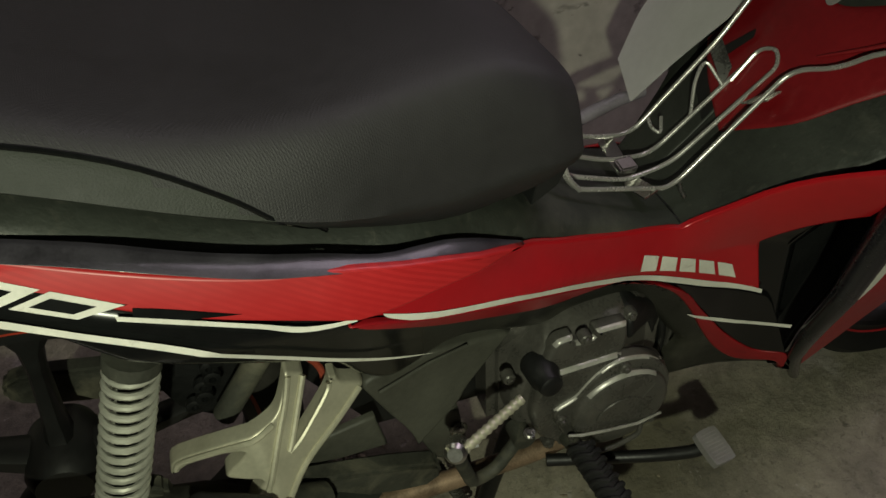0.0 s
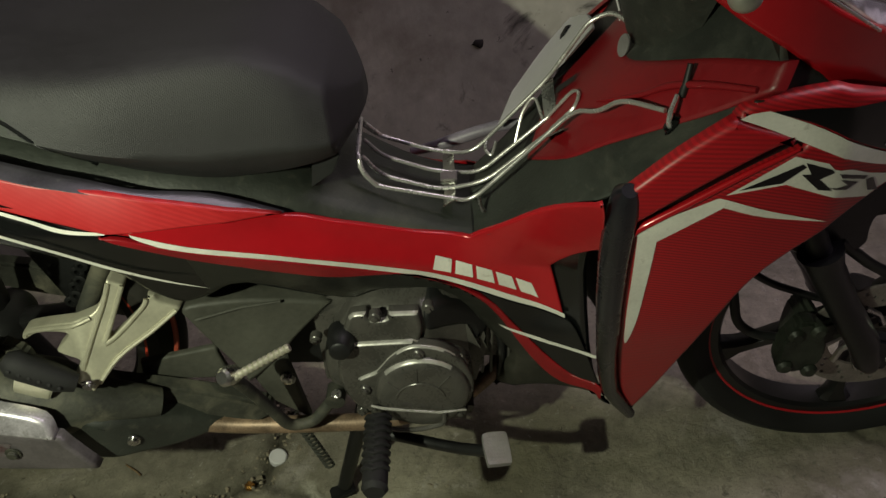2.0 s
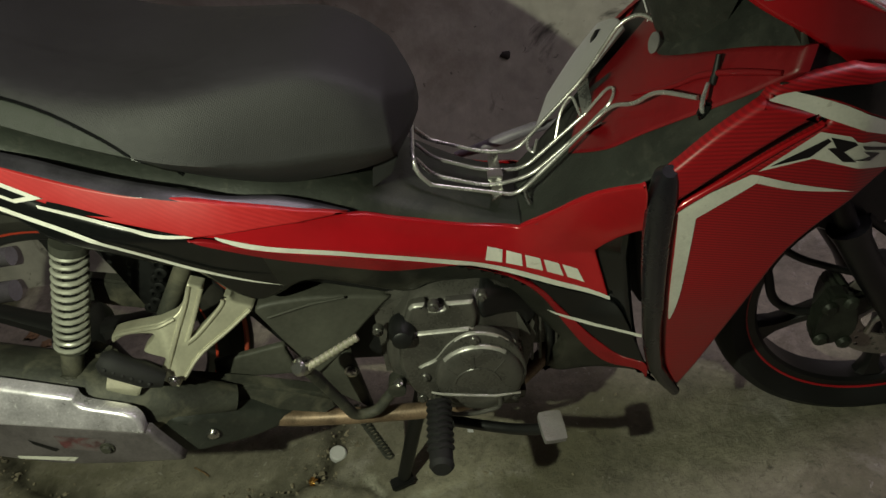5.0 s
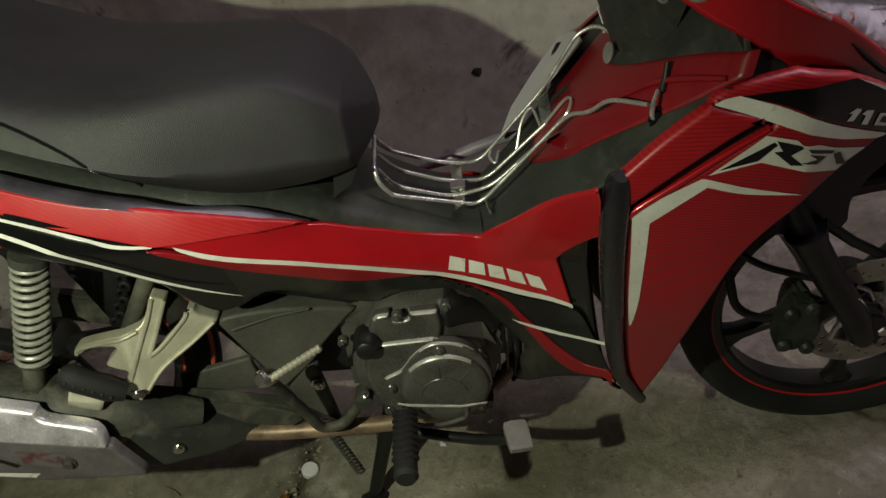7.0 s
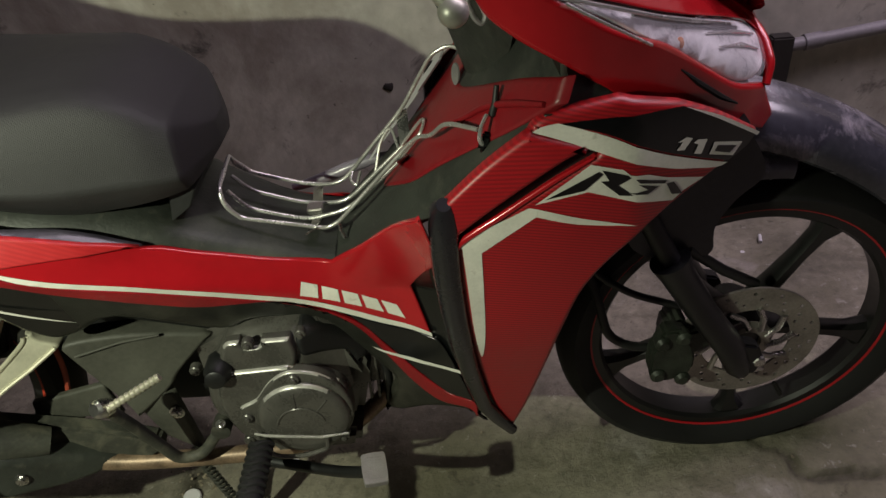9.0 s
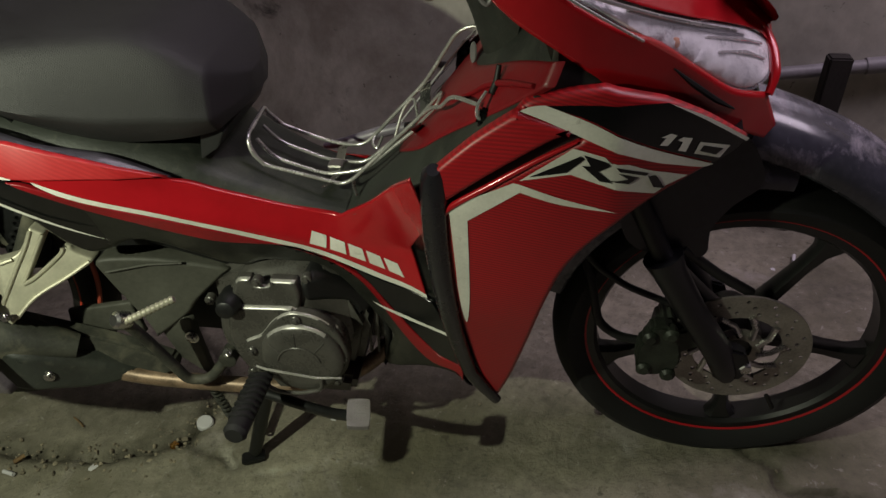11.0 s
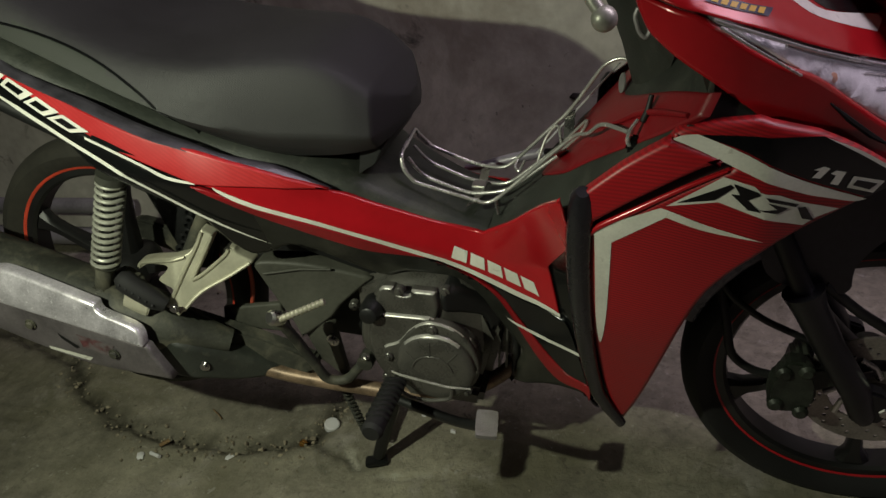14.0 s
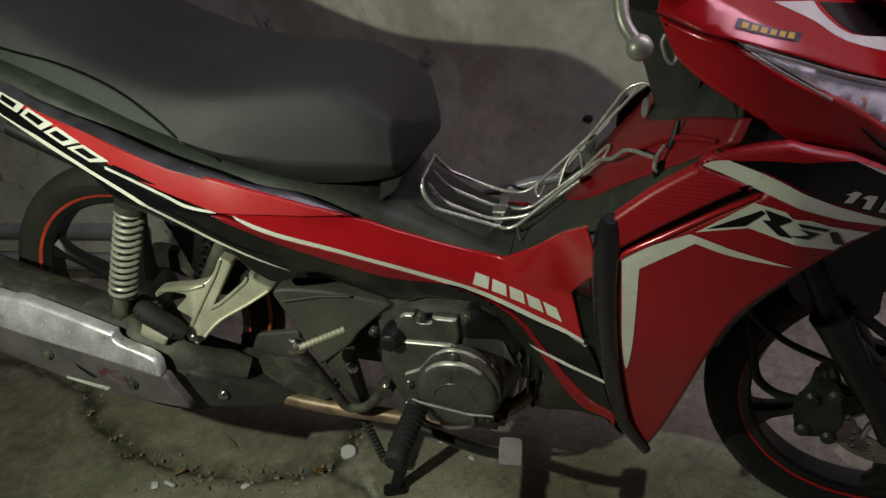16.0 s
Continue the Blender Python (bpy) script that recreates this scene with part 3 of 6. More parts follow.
covers = both("side_cover", [(-0.247, 0.958, 1), (-0.04, 0.856), (0.058, 0.804), (0.146, 0.754), (0.236, 0.709), (0.304, 0.682), (0.335, 0.661), (0.377, 0.652), (0.474, 0.63), (0.571, 0.577), (0.679, 0.530), (0.752, 0.548), (0.823, 0.606, 1), (0.827, 0.372), (0.842, 0.262, 1), (0.828, 0.274), (0.76, 0.252), (0.69, 0.227), (0.683, 0.233), (0.697, 0.259), (0.719, 0.299), (0.72, 0.322), (0.705, 0.342), (0.682, 0.38), (0.651, 0.422), (0.611, 0.454), (0.551, 0.47), (0.505, 0.466), (0.402, 0.542), (0.35, 0.532), (0.32, 0.533), (0.294, 0.566), (0.271, 0.614), (0.231, 0.639), (0.174, 0.673), (0.138, 0.696), (0.087, 0.749), (0.041, 0.778), (-0.009, 0.812), (-0.268, 0.925, 1)], edge_y, BLACK_GLOSS, bike, out=-0.006, grid=0.009, edge=0.012, thick=0.01, far_outline=[(-0.247, 0.958, 1), (-0.04, 0.856), (0.058, 0.804), (0.146, 0.754), (0.236, 0.709), (0.304, 0.682), (0.335, 0.661), (0.377, 0.652), (0.474, 0.63), (0.571, 0.577), (0.679, 0.538), (0.827, 0.372), (0.848, 0.282, 1), (0.77, 0.263), (0.721, 0.285), (0.697, 0.327), (0.676, 0.383), (0.65, 0.431), (0.622, 0.462), (0.548, 0.492), (0.499, 0.509), (0.402, 0.542), (0.35, 0.532), (0.32, 0.533), (0.294, 0.566), (0.271, 0.614), (0.231, 0.639), (0.174, 0.673), (0.138, 0.696), (0.087, 0.749), (0.041, 0.778), (-0.009, 0.812), (-0.268, 0.925, 1)], label="glossy black lower side cover")
for ob_ in covers:
    dust_lower(ob_, DUST_BLACK)
both("rear_cowl", [(-0.241, 0.968, 1), (-0.035, 0.867), (-0.005, 0.854), (0.062, 0.825), (0.153, 0.784), (0.242, 0.749), (0.279, 0.74), (0.335, 0.719), (0.406, 0.685), (0.474, 0.646, 1), (0.418, 0.661), (0.359, 0.674), (0.304, 0.684, 1), (0.237, 0.713), (0.186, 0.736), (0.147, 0.756), (0.058, 0.806), (-0.039, 0.859), (-0.247, 0.958, 1)], rear_cowl_y, RED_LINES, bike, out=0.0, edge=0.0025, grid=0.007, label="red lined side cowl")
both("footboard_cover", [(0.292, 0.684, 1), (0.322, 0.682), (0.383, 0.67), (0.475, 0.638), (0.532, 0.606), (0.615, 0.566), (0.683, 0.55, 1), (0.739, 0.588), (0.794, 0.649), (0.823, 0.686, 1), (0.826, 0.668, 1), (0.831, 0.591, 1), (0.781, 0.505, 1), (0.794, 0.422, 1), (0.74, 0.441), (0.687, 0.468), (0.634, 0.495), (0.561, 0.532), (0.457, 0.594), (0.374, 0.64), (0.32, 0.675)], body_y, RED, bike, out=0.0, edge=0.003, grid=0.008, far_outline=[(0.292, 0.684, 1), (0.322, 0.682), (0.383, 0.67), (0.475, 0.638), (0.532, 0.606), (0.615, 0.566), (0.683, 0.55, 1), (0.781, 0.505, 1), (0.794, 0.422, 1), (0.74, 0.441), (0.687, 0.468), (0.634, 0.495), (0.561, 0.532), (0.457, 0.594), (0.374, 0.64), (0.32, 0.675)], label="glossy red side cover")
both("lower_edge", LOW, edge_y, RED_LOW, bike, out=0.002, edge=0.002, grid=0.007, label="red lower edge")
TRIM_LOW = ((-0.241, 0.969), (-0.034, 0.869), (0.062, 0.826), (0.132, 0.797), (0.196, 0.770), (0.242, 0.751), (0.283, 0.737), (0.317, 0.722), (0.361, 0.700), (0.406, 0.682), (0.476, 0.644))


def trim_y(x, z):
    """The trim leans in under the seat and shows its top."""
    return body_y(x, z) + 1.9 * max(0.0, z - lerp(x, [p[0] for p in TRIM_LOW], [p[1] for p in TRIM_LOW]))


both("tail_trim", [(p[0], p[1], *([1] if i in (0, 10) else [])) for i, p in enumerate(TRIM_LOW)] + [(0.455, 0.658), (0.408, 0.688), (0.349, 0.712), (0.290, 0.741), (0.244, 0.758), (0.197, 0.777), (0.136, 0.803), (0.034, 0.845), (-0.023, 0.873), (-0.235, 0.979, 1)], trim_y, TRIM_BLACK, bike, out=0.005, edge=0.001, grid=0.007, label="glossy black trim strip")
both("stripe", [(0.324, 0.677, 1), (0.375, 0.642), (0.458, 0.598), (0.562, 0.537), (0.635, 0.499), (0.687, 0.472), (0.74, 0.446), (0.795, 0.426, 1), (0.795, 0.419, 1), (0.739, 0.437), (0.686, 0.462), (0.633, 0.491), (0.561, 0.528), (0.456, 0.591), (0.372, 0.635), (0.331, 0.667)], body_y, WHITE, bike, out=0.0012, edge=0, thick=0, label="white stripe")
both("stripe", [(-0.259, 0.94, 1), (-0.048, 0.837), (0.057, 0.783), (0.115, 0.749), (0.174, 0.714), (0.228, 0.674), (0.283, 0.63), (0.34, 0.584), (0.37, 0.562, 1), (0.338, 0.582), (0.28, 0.625), (0.225, 0.669), (0.172, 0.708), (0.113, 0.744), (0.056, 0.777), (-0.048, 0.831), (-0.263, 0.933, 1)], body_y, WHITE, bike, out=-0.001, edge=0, thick=0, label="white stripe")
both("stripe", [(0.139, 0.757, 1), (0.183, 0.738), (0.229, 0.716), (0.262, 0.699), (0.303, 0.6865, 1), (0.302, 0.6835, 1), (0.258, 0.695), (0.228, 0.712), (0.182, 0.734), (0.139, 0.753, 1)], body_y, WHITE, bike, out=0.0016, edge=0, thick=0, label="thin white line")
both("decal", [(0.152, 0.759, 1), (0.177, 0.749), (0.221, 0.728, 1), (0.181, 0.739), (0.149, 0.751, 1)], body_y, BLACK_GLOSS, bike, out=0.0014, edge=0, thick=0, label="black pointed decal")
both("stripe", [(0.706, 0.399, 1), (0.773, 0.37), (0.833, 0.368, 1), (0.832, 0.362, 1), (0.772, 0.364), (0.725, 0.385)], body_y, WHITE, bike, out=0.0016, edge=0, thick=0, label="thin white line")
both("decal", [(-0.052, 0.872), (-0.039, 0.862), (0.058, 0.810), (0.150, 0.762, 1), (0.104, 0.765), (0.057, 0.787), (-0.058, 0.842)], body_y, BLACK_GLOSS, bike, out=0.0006, edge=0, thick=0, label="black lettering plate")
for s_ in (-1, 1):
    for k in range(5):
        # plain blocks in place of the maker's name
        panel("lettering", quad([(0.631, 0.508, 1), (0.637, 0.528, 1), (0.757, 0.471, 1), (0.765, 0.446, 1)], 0.205 * k, 0.205 * k + 0.165, 0.02, 0.98), body_y, WHITE, bike, out=0.0014, edge=0, thick=0, side=s_, steps=1, label="white lettering block")
    for u, v in ((-0.06, 0.17), (0.20, 0.44), (0.47, 0.69), (0.72, 0.96)):
        panel("lettering", slanted([(-0.022, 0.866), (0.150, 0.763), (0.120, 0.759), (-0.034, 0.846)], u, v, 0.06, 0.94, 0.04), body_y, WHITE, bike, out=0.0014, edge=0, thick=0, side=s_, steps=1, label="white lettering block")
        panel("lettering", slanted([(-0.022, 0.866), (0.150, 0.763), (0.120, 0.759), (-0.034, 0.846)], u + 0.045, v - 0.045, 0.28, 0.72, 0.02), body_y, BLACK_GLOSS, bike, out=0.0024, edge=0, thick=0, side=s_, steps=1, label="black lettering block")
both("decal", [(0.645, 0.488, 1), (0.686, 0.461), (0.739, 0.435), (0.794, 0.417, 1), (0.81, 0.4), (0.842, 0.29, 1), (0.836, 0.311), (0.801, 0.313), (0.765, 0.345), (0.726, 0.402), (0.696, 0.445), (0.662, 0.483)], body_y, BLACK_GLOSS, bike, out=0.0008, edge=0.002, thick=0.004, label="black decal")

# front side cover
both("shield_lower", [(0.853, 0.622, 1), (0.858, 0.635), (0.908, 0.664), (0.97, 0.699), (1.019, 0.722, 1), (0.987, 0.737), (0.958, 0.75), (0.946, 0.757, 1), (0.959, 0.768), (0.991, 0.773), (1.039, 0.776, 1), (1.102, 0.751, 1), (1.149, 0.722), (1.2, 0.682, 1), (1.16, 0.658), (1.096, 0.631), (1.044, 0.597), (0.996, 0.54), (0.967, 0.471), (0.941, 0.383), (0.912, 0.293), (0.884, 0.223, 1), (0.862, 0.31), (0.852, 0.424), (0.85, 0.538)], shield_y, RED_WEAVE, bike, out=0.0, edge=0.008, thick=0.006, label="red weave-pattern front cover")
both("shield_upper", [(0.848, 0.69, 1), (0.897, 0.728), (0.947, 0.757, 1), (0.958, 0.75), (0.987, 0.738), (1.005, 0.729, 1), (0.976, 0.719), (0.909, 0.681), (0.857, 0.647, 1)], shield_y, RED_RIB, bike, out=0.004, edge=0.007, thick=0.010, label="red weave-pattern upper cover")
both("shield_slot", [(0.843, 0.655), (0.909, 0.69), (0.975, 0.727), (1.028, 0.73), (1.029, 0.717), (0.971, 0.693), (0.908, 0.66), (0.851, 0.622)], shield_y, BLACK, bike, out=-0.012, edge=0, thick=0, label="black air slot")
for s_ in (-1, 1):
    guard_y = shield_y if s_ == -1 else far_shield_y
    rim_ = [(0.8500, 0.693, 0.008), (0.8485, 0.684, 0.0145), (0.8465, 0.665, 0.0170), (0.8425, 0.630, 0.0175), (0.8395, 0.590, 0.0172), (0.838, 0.530, 0.0160), (0.8385, 0.470, 0.0145), (0.840, 0.410, 0.0134), (0.844, 0.355, 0.0124), (0.8495, 0.305, 0.0112), (0.865, 0.263, 0.0102), (0.8835, 0.224, 0.008)]
    tube("leg_guard", [(x, -s_ * (guard_y(x, z) - 0.010 + r), z) for x, z, r in rim_], [r for x, z, r in rim_], GUARD, bike, "glossy black edge guard", sides=14)
both("shield_backing", [(0.835, 0.66), (0.874, 0.66), (0.874, 0.5), (0.878, 0.38), (0.890, 0.25), (0.872, 0.24), (0.85, 0.31), (0.838, 0.42), (0.834, 0.54)], shield_y, BLACK, bike, out=-0.022, edge=0, thick=0)
both("chevron", [(0.861, 0.629, 1), (0.865, 0.641), (0.937, 0.671, 1), (0.946, 0.668), (0.991, 0.647), (1.053, 0.624, 1), (0.988, 0.639), (0.944, 0.658, 1), (0.881, 0.619, 1), (0.876, 0.552), (0.869, 0.477), (0.86, 0.432), (0.857, 0.488), (0.859, 0.562)], shield_y, WHITE, bike, out=0.001, edge=0, thick=0, label="white angled stripe")
both("stripe", [(0.949, 0.757, 1), (0.959, 0.761), (0.975, 0.762, 1), (1.027, 0.738), (1.089, 0.699), (1.161, 0.66, 1), (1.147, 0.66), (1.116, 0.672), (1.09, 0.683), (1.029, 0.716), (0.981, 0.742)], shield_y, WHITE, bike, out=0.0024, edge=0, thick=0, label="white stripe")
both("decal", [(0.976, 0.761, 1), (1.037, 0.758), (1.104, 0.748, 1), (1.149, 0.72), (1.197, 0.683, 1), (1.182, 0.67), (1.161, 0.662, 1), (1.088, 0.702), (1.027, 0.74)], shield_y, BLACK_GLOSS, bike, out=0.0018, edge=0, thick=0, label="black decal")
both("stripe", [(1.106, 0.747, 1), (1.149, 0.722), (1.2, 0.683, 1), (1.197, 0.68, 1), (1.148, 0.718)], shield_y, WHITE, bike, out=0.003, edge=0, thick=0)
STROKES = [[(0.955, 0.679, 1), (1.012, 0.703, 1), (1.016, 0.699, 1), (0.996, 0.683, 1)], [(1.015, 0.704, 1), (1.041, 0.693, 1), (1.044, 0.689, 1), (1.031, 0.683, 1), (1.022, 0.69, 1)], [(1.013, 0.691, 1), (1.024, 0.69, 1), (1.046, 0.667, 1), (1.032, 0.67, 1)], [(1.049, 0.687, 1), (1.086, 0.67, 1), (1.083, 0.667, 1), (1.054, 0.68, 1)], [(1.052, 0.679, 1), (1.075, 0.667, 1), (1.063, 0.662, 1), (1.042, 0.671, 1), (1.063, 0.668, 1)], [(1.085, 0.666, 1), (1.094, 0.665, 1), (1.106, 0.643, 1), (1.092, 0.649, 1)]]
both("decal", [(0.944, 0.674, 1), (1.004, 0.712, 1), (1.037, 0.7, 1), (1.044, 0.692, 1), (1.064, 0.686, 1), (1.086, 0.673, 1), (1.132, 0.653, 1), (1.108, 0.647, 1), (1.094, 0.639, 1), (1.059, 0.653, 1), (1.024, 0.669, 1), (1, 0.68, 1)], shield_y, WHITE, bike, out=0.0012, edge=0, thick=0, label="white lettering plate")
for s_ in (-1, 1):
    # plain slanted strokes in place of the model's name
    for pts in (STROKES):
        panel("lettering", pts, shield_y, BLACK_GLOSS, bike, out=0.0022, edge=0, thick=0, side=s_, steps=1, label="black lettering stroke")
    panel("digit", [(1.096, 0.702, 1), (1.103, 0.709, 1), (1.097, 0.711, 1), (1.108, 0.713, 1), (1.115, 0.709, 1), (1.105, 0.699, 1)], shield_y, WHITE, bike, out=0.003, edge=0, thick=0, side=s_, steps=1, label="white digit 1")
    panel("digit", [(1.117, 0.69, 1), (1.122, 0.699, 1), (1.116, 0.703, 1), (1.122, 0.705, 1), (1.133, 0.701, 1), (1.126, 0.686, 1)], shield_y, WHITE, bike, out=0.003, edge=0, thick=0, side=s_, steps=1, label="white digit 1")
    panel("digit", [(1.142, 0.694, 1), (1.178, 0.68, 1), (1.167, 0.667, 1), (1.136, 0.681, 1)], shield_y, WHITE, bike, out=0.003, edge=0, thick=0, side=s_, steps=1, label="white digit 0")
    panel("digit_gap", [(1.146, 0.689, 1), (1.17, 0.679, 1), (1.162, 0.673, 1), (1.142, 0.683, 1)], shield_y, BLACK_GLOSS, bike, out=0.0042, edge=0, thick=0, side=s_, steps=1)

for s_ in (-1, 1):
    tube("slot_lip", [(p.x, s_ * (-shield_y(p.x, p.y) - 0.001), p.y + 0.001) for p in rounded([(0.853, 0.618), (0.860, 0.636), (0.908, 0.665), (0.965, 0.697), (1.008, 0.717)], closed=False)], [0.003, 0.0042, 0.0042, 0.004, 0.0035, 0.003, 0.0015], RED, bike, "glossy red slot lip", sides=10)

# steering column cover
def column(name, rows, material, words):
    """A shroud that bulges back towards the rider."""
    made = []
    for z, back, side, half in rows:
        us = [k / 8 - 1 for k in range(17)]
        made.append([(back + (side - back) * abs(u) ** 2.2, half * u, z) for u in us])
    return loft(name, made, material, bike, words)


column("column_cover", ((0.715, 0.898, 0.915, 0.05), (0.75, 0.893, 0.925, 0.085), (0.80, 0.881, 0.945, 0.115), (0.84, 0.868, 0.955, 0.135), (0.87, 0.856, 0.955, 0.15), (0.90, 0.852, 0.95, 0.16)), GREY, "dark grey steering column cover")
column("handlebar_cover", ((0.893, 0.85, 0.95, 0.17), (0.905, 0.835, 0.94, 0.19), (0.94, 0.832, 0.93, 0.20), (0.975, 0.845, 0.93, 0.20), (0.985, 0.93, 0.95, 0.19)), BLACK, "black handlebar cover")

# handlebar cowl
COWL = [(0.902, 0.908, 1), (0.949, 0.892), (0.975, 0.884), (1.004, 0.863), (1.033, 0.841), (1.063, 0.822), (1.097, 0.803), (1.146, 0.760), (1.185, 0.726), (1.215, 0.710), (1.236, 0.700, 1), (1.258, 0.648, 1), (1.242, 0.633, 1), (1.20, 0.664), (1.168, 0.69), (1.115, 0.730, 1),
        (1.075, 0.746), (1.045, 0.760), (1.013, 0.790), (0.984, 0.814), (0.956, 0.834), (0.938, 0.848), (0.918, 0.868)]
both("cowl_side", COWL, cowl_y, RED, bike, out=0.0, edge=0.006, grid=0.008, label="red headlamp cowl")
both("cowl_hood", [(0.90, 0.913, 1), (0.949, 0.8955), (0.979, 0.8865), (1.032, 0.864), (1.09, 0.834), (1.146, 0.807), (1.19, 0.784), (1.224, 0.764), (1.246, 0.742, 1), (1.25, 0.775), (1.20, 0.832), (1.12, 0.895), (1.05, 0.945), (0.98, 0.985), (0.92, 0.985, 1)],
     cowl_y, RED, bike, out=0.004, edge=0.003, grid=0.008, label="red upper headlamp cowl")
both("decal", [(1.018, 0.907, 1), (1.061, 0.88), (1.099, 0.852), (1.175, 0.812, 1), (1.182, 0.821), (1.108, 0.853), (1.076, 0.878), (1.065, 0.892, 1)], cowl_y, WHITE, bike, out=0.0052, edge=0, thick=0, label="white band")
both("decal", [(1.072, 0.889, 1), (1.109, 0.854), (1.183, 0.822, 1), (1.241, 0.826, 1)], cowl_y, BLACK_GLOSS, bike, out=0.0058, edge=0, thick=0, label="black band")
both("sticker", [(0.98, 0.906, 1), (1.046, 0.877, 1), (1.04, 0.873, 1), (0.976, 0.899, 1)], cowl_y, STICKER, bike, out=0.0056, edge=0, thick=0, label="small dark blue sticker with yellow marks")
for s_ in (-1, 1):
    for k in range(6):
        # plain marks in place of the maker's name
        panel("sticker_mark", quad([(0.976, 0.899), (0.98, 0.906), (1.045, 0.879), (1.04, 0.873)], 0.08 + 0.145 * k, 0.18 + 0.145 * k, 0.22, 0.78), cowl_y, YELLOW, bike, out=0.0066, edge=0, thick=0, side=s_, steps=1, grid=0.05)
LENS_LINE = [(0.98, 0.884, 1), (1.032, 0.861), (1.09, 0.831), (1.146, 0.804), (1.19, 0.781), (1.224, 0.761), (1.242, 0.744), (1.238, 0.724), (1.214, 0.715, 1), (1.192, 0.722), (1.152, 0.752), (1.109, 0.785), (1.072, 0.814), (1.034, 0.845)]
both("lamp_bowl", LENS_LINE, cowl_y, REFLECTOR, bike, out=-0.009, edge=0.004, thick=0, label="silver reflector bowl")
for s_ in (-1, 1):
    lens = panel("headlamp_lens", LENS_LINE, cowl_y, GLASS, bike, out=0.003, edge=0.008, thick=0.006, side=s_, label="clear headlamp lens")
    lens.visible_shadow = False
    bulb = revolve("indicator_bulb", [(-0.014, 0), (-0.014, 0.007), (0.0, 0.009), (0.010, 0.007), (0.014, 0)], (1.108, s_ * 0.160, 0.794), (0.5, s_ * 0.8, 0.1), AMBER, bike, "amber bulb", segments=16)
    tube("lamp_rim", [(x, s_ * -(cowl_y(x, z) + 0.001), z) for x, z in ((1.212, 0.784), (1.236, 0.762), (1.245, 0.742), (1.244, 0.718), (1.236, 0.700))], [0.003, 0.006, 0.007, 0.007, 0.005], RED, bike, "red lamp surround", sides=10, bend=0.02)
    for arc in (((1.135, 0.808), (1.185, 0.790), (1.222, 0.768)), ((1.150, 0.790), (1.192, 0.772), (1.228, 0.752)), ((1.165, 0.772), (1.203, 0.756), (1.230, 0.738))):
        tube("reflector_ridge", [(x, s_ * -(cowl_y(x, z) + 0.006), z) for x, z in arc], [0.0012, 0.003, 0.0016], BRIGHT, bike, "bright reflector ridge", sides=8, bend=0.02)
    n_ = 46
    tube("lens_strip", [(0.992 + 0.085 * k / n_, s_ * -(cowl_y(0.992 + 0.085 * k / n_, 0.8745 - 0.0635 * k / n_) - 0.001), 0.8745 - 0.0635 * k / n_) for k in range(n_ + 1)], [0.0019 if k % 2 else 0.0012 for k in range(n_ + 1)], CHROME, bike, "ribbed bright strip under the lens", sides=8)
    tube("lens_shelf", [(x, s_ * -(cowl_y(x, z) + 0.004), z) for x, z in ((1.06, 0.842), (1.11, 0.818), (1.16, 0.793), (1.20, 0.771))], [0.002, 0.004, 0.004, 0.002], PIPE, bike, "grey reflector shelf", sides=8)
    tube("lens_lip", [(x, s_ * -(cowl_y(x, z) - 0.005), z) for x, z in ((0.985, 0.8825), (1.032, 0.8605), (1.09, 0.8305), (1.146, 0.8035), (1.19, 0.7805))], [0.0015, 0.0022, 0.0022, 0.0022, 0.0015], CHROME, bike, "bright upper lip of the lens", sides=8, bend=0.03)
    tube("cowl_seam", [(x, s_ * -(cowl_y(x, z) - 0.001), z) for x, z in ((1.112, 0.772), (1.135, 0.748), (1.165, 0.720), (1.19, 0.700))], [0.001, 0.0035, 0.0035, 0.001], BLACK, bike, sides=6)

# seat
SEAT_ROWS = ((-0.30, 0.965, 1.075, 0.14), (-0.12, 0.93, 1.03, 0.165), (0.0, 0.895, 0.98, 0.178), (0.12, 0.845, 0.910, 0.186), (0.22, 0.79, 0.866, 0.19), (0.31, 0.74, 0.85, 0.186), (0.40, 0.70, 0.844, 0.163),
             (0.465, 0.690, 0.836, 0.147), (0.508, 0.689, 0.814, 0.137), (0.538, 0.691, 0.787, 0.125), (0.546, 0.693, 0.779, 0.119), (0.553, 0.696, 0.770, 0.100), (0.566, 0.703, 0.754, 0.060), (0.575, 0.711, 0.742, 0.022))

SECTION = [(0.84, 0.0), (0.92, 0.10), (0.985, 0.22), (1.0, 0.265), (0.992, 0.31), (0.962, 0.50), (0.925, 0.68), (0.885, 0.81), (0.855, 0.875), (0.82, 0.915), (0.76, 0.945), (0.60, 0.975), (0.3, 0.995), (0.0, 1.0)]


PIPING = [(-0.28, 1.02), (-0.14, 0.985), (0.01, 0.929), (0.097, 0.9), (0.176, 0.862), (0.234, 0.82), (0.268, 0.785), (0.300, 0.742)]


def seat_body():
    rows = []
    curve = [rounded([(r[0], r[c]) for r in SEAT_ROWS], closed=False, steps=4) for c in (1, 2, 3)]
    for b, t, w in zip(*curve):
        x, zb, zt, hw = b.x, b.y, t.y, w.y
        h = zt - zb
        rows.append([(x, -hw * p, zb + h * q) for p, q in SECTION] + [(x, hw * p, zb + h * q) for p, q in reversed(SECTION[:-1])])
    seat = loft("seat", rows, SEAT, bike, "dark grey vinyl seat with duller side panels", caps=True)
    seat.data.materials.append(SEAT_SIDE)
    for f in seat.data.polygons:
        c = f.center
        if c.x < 0.30 and c.z < lerp(c.x, [p[0] for p in PIPING], [p[1] for p in PIPING]):
            f.material_index = 1
    return seat


seat_body()

# wheels


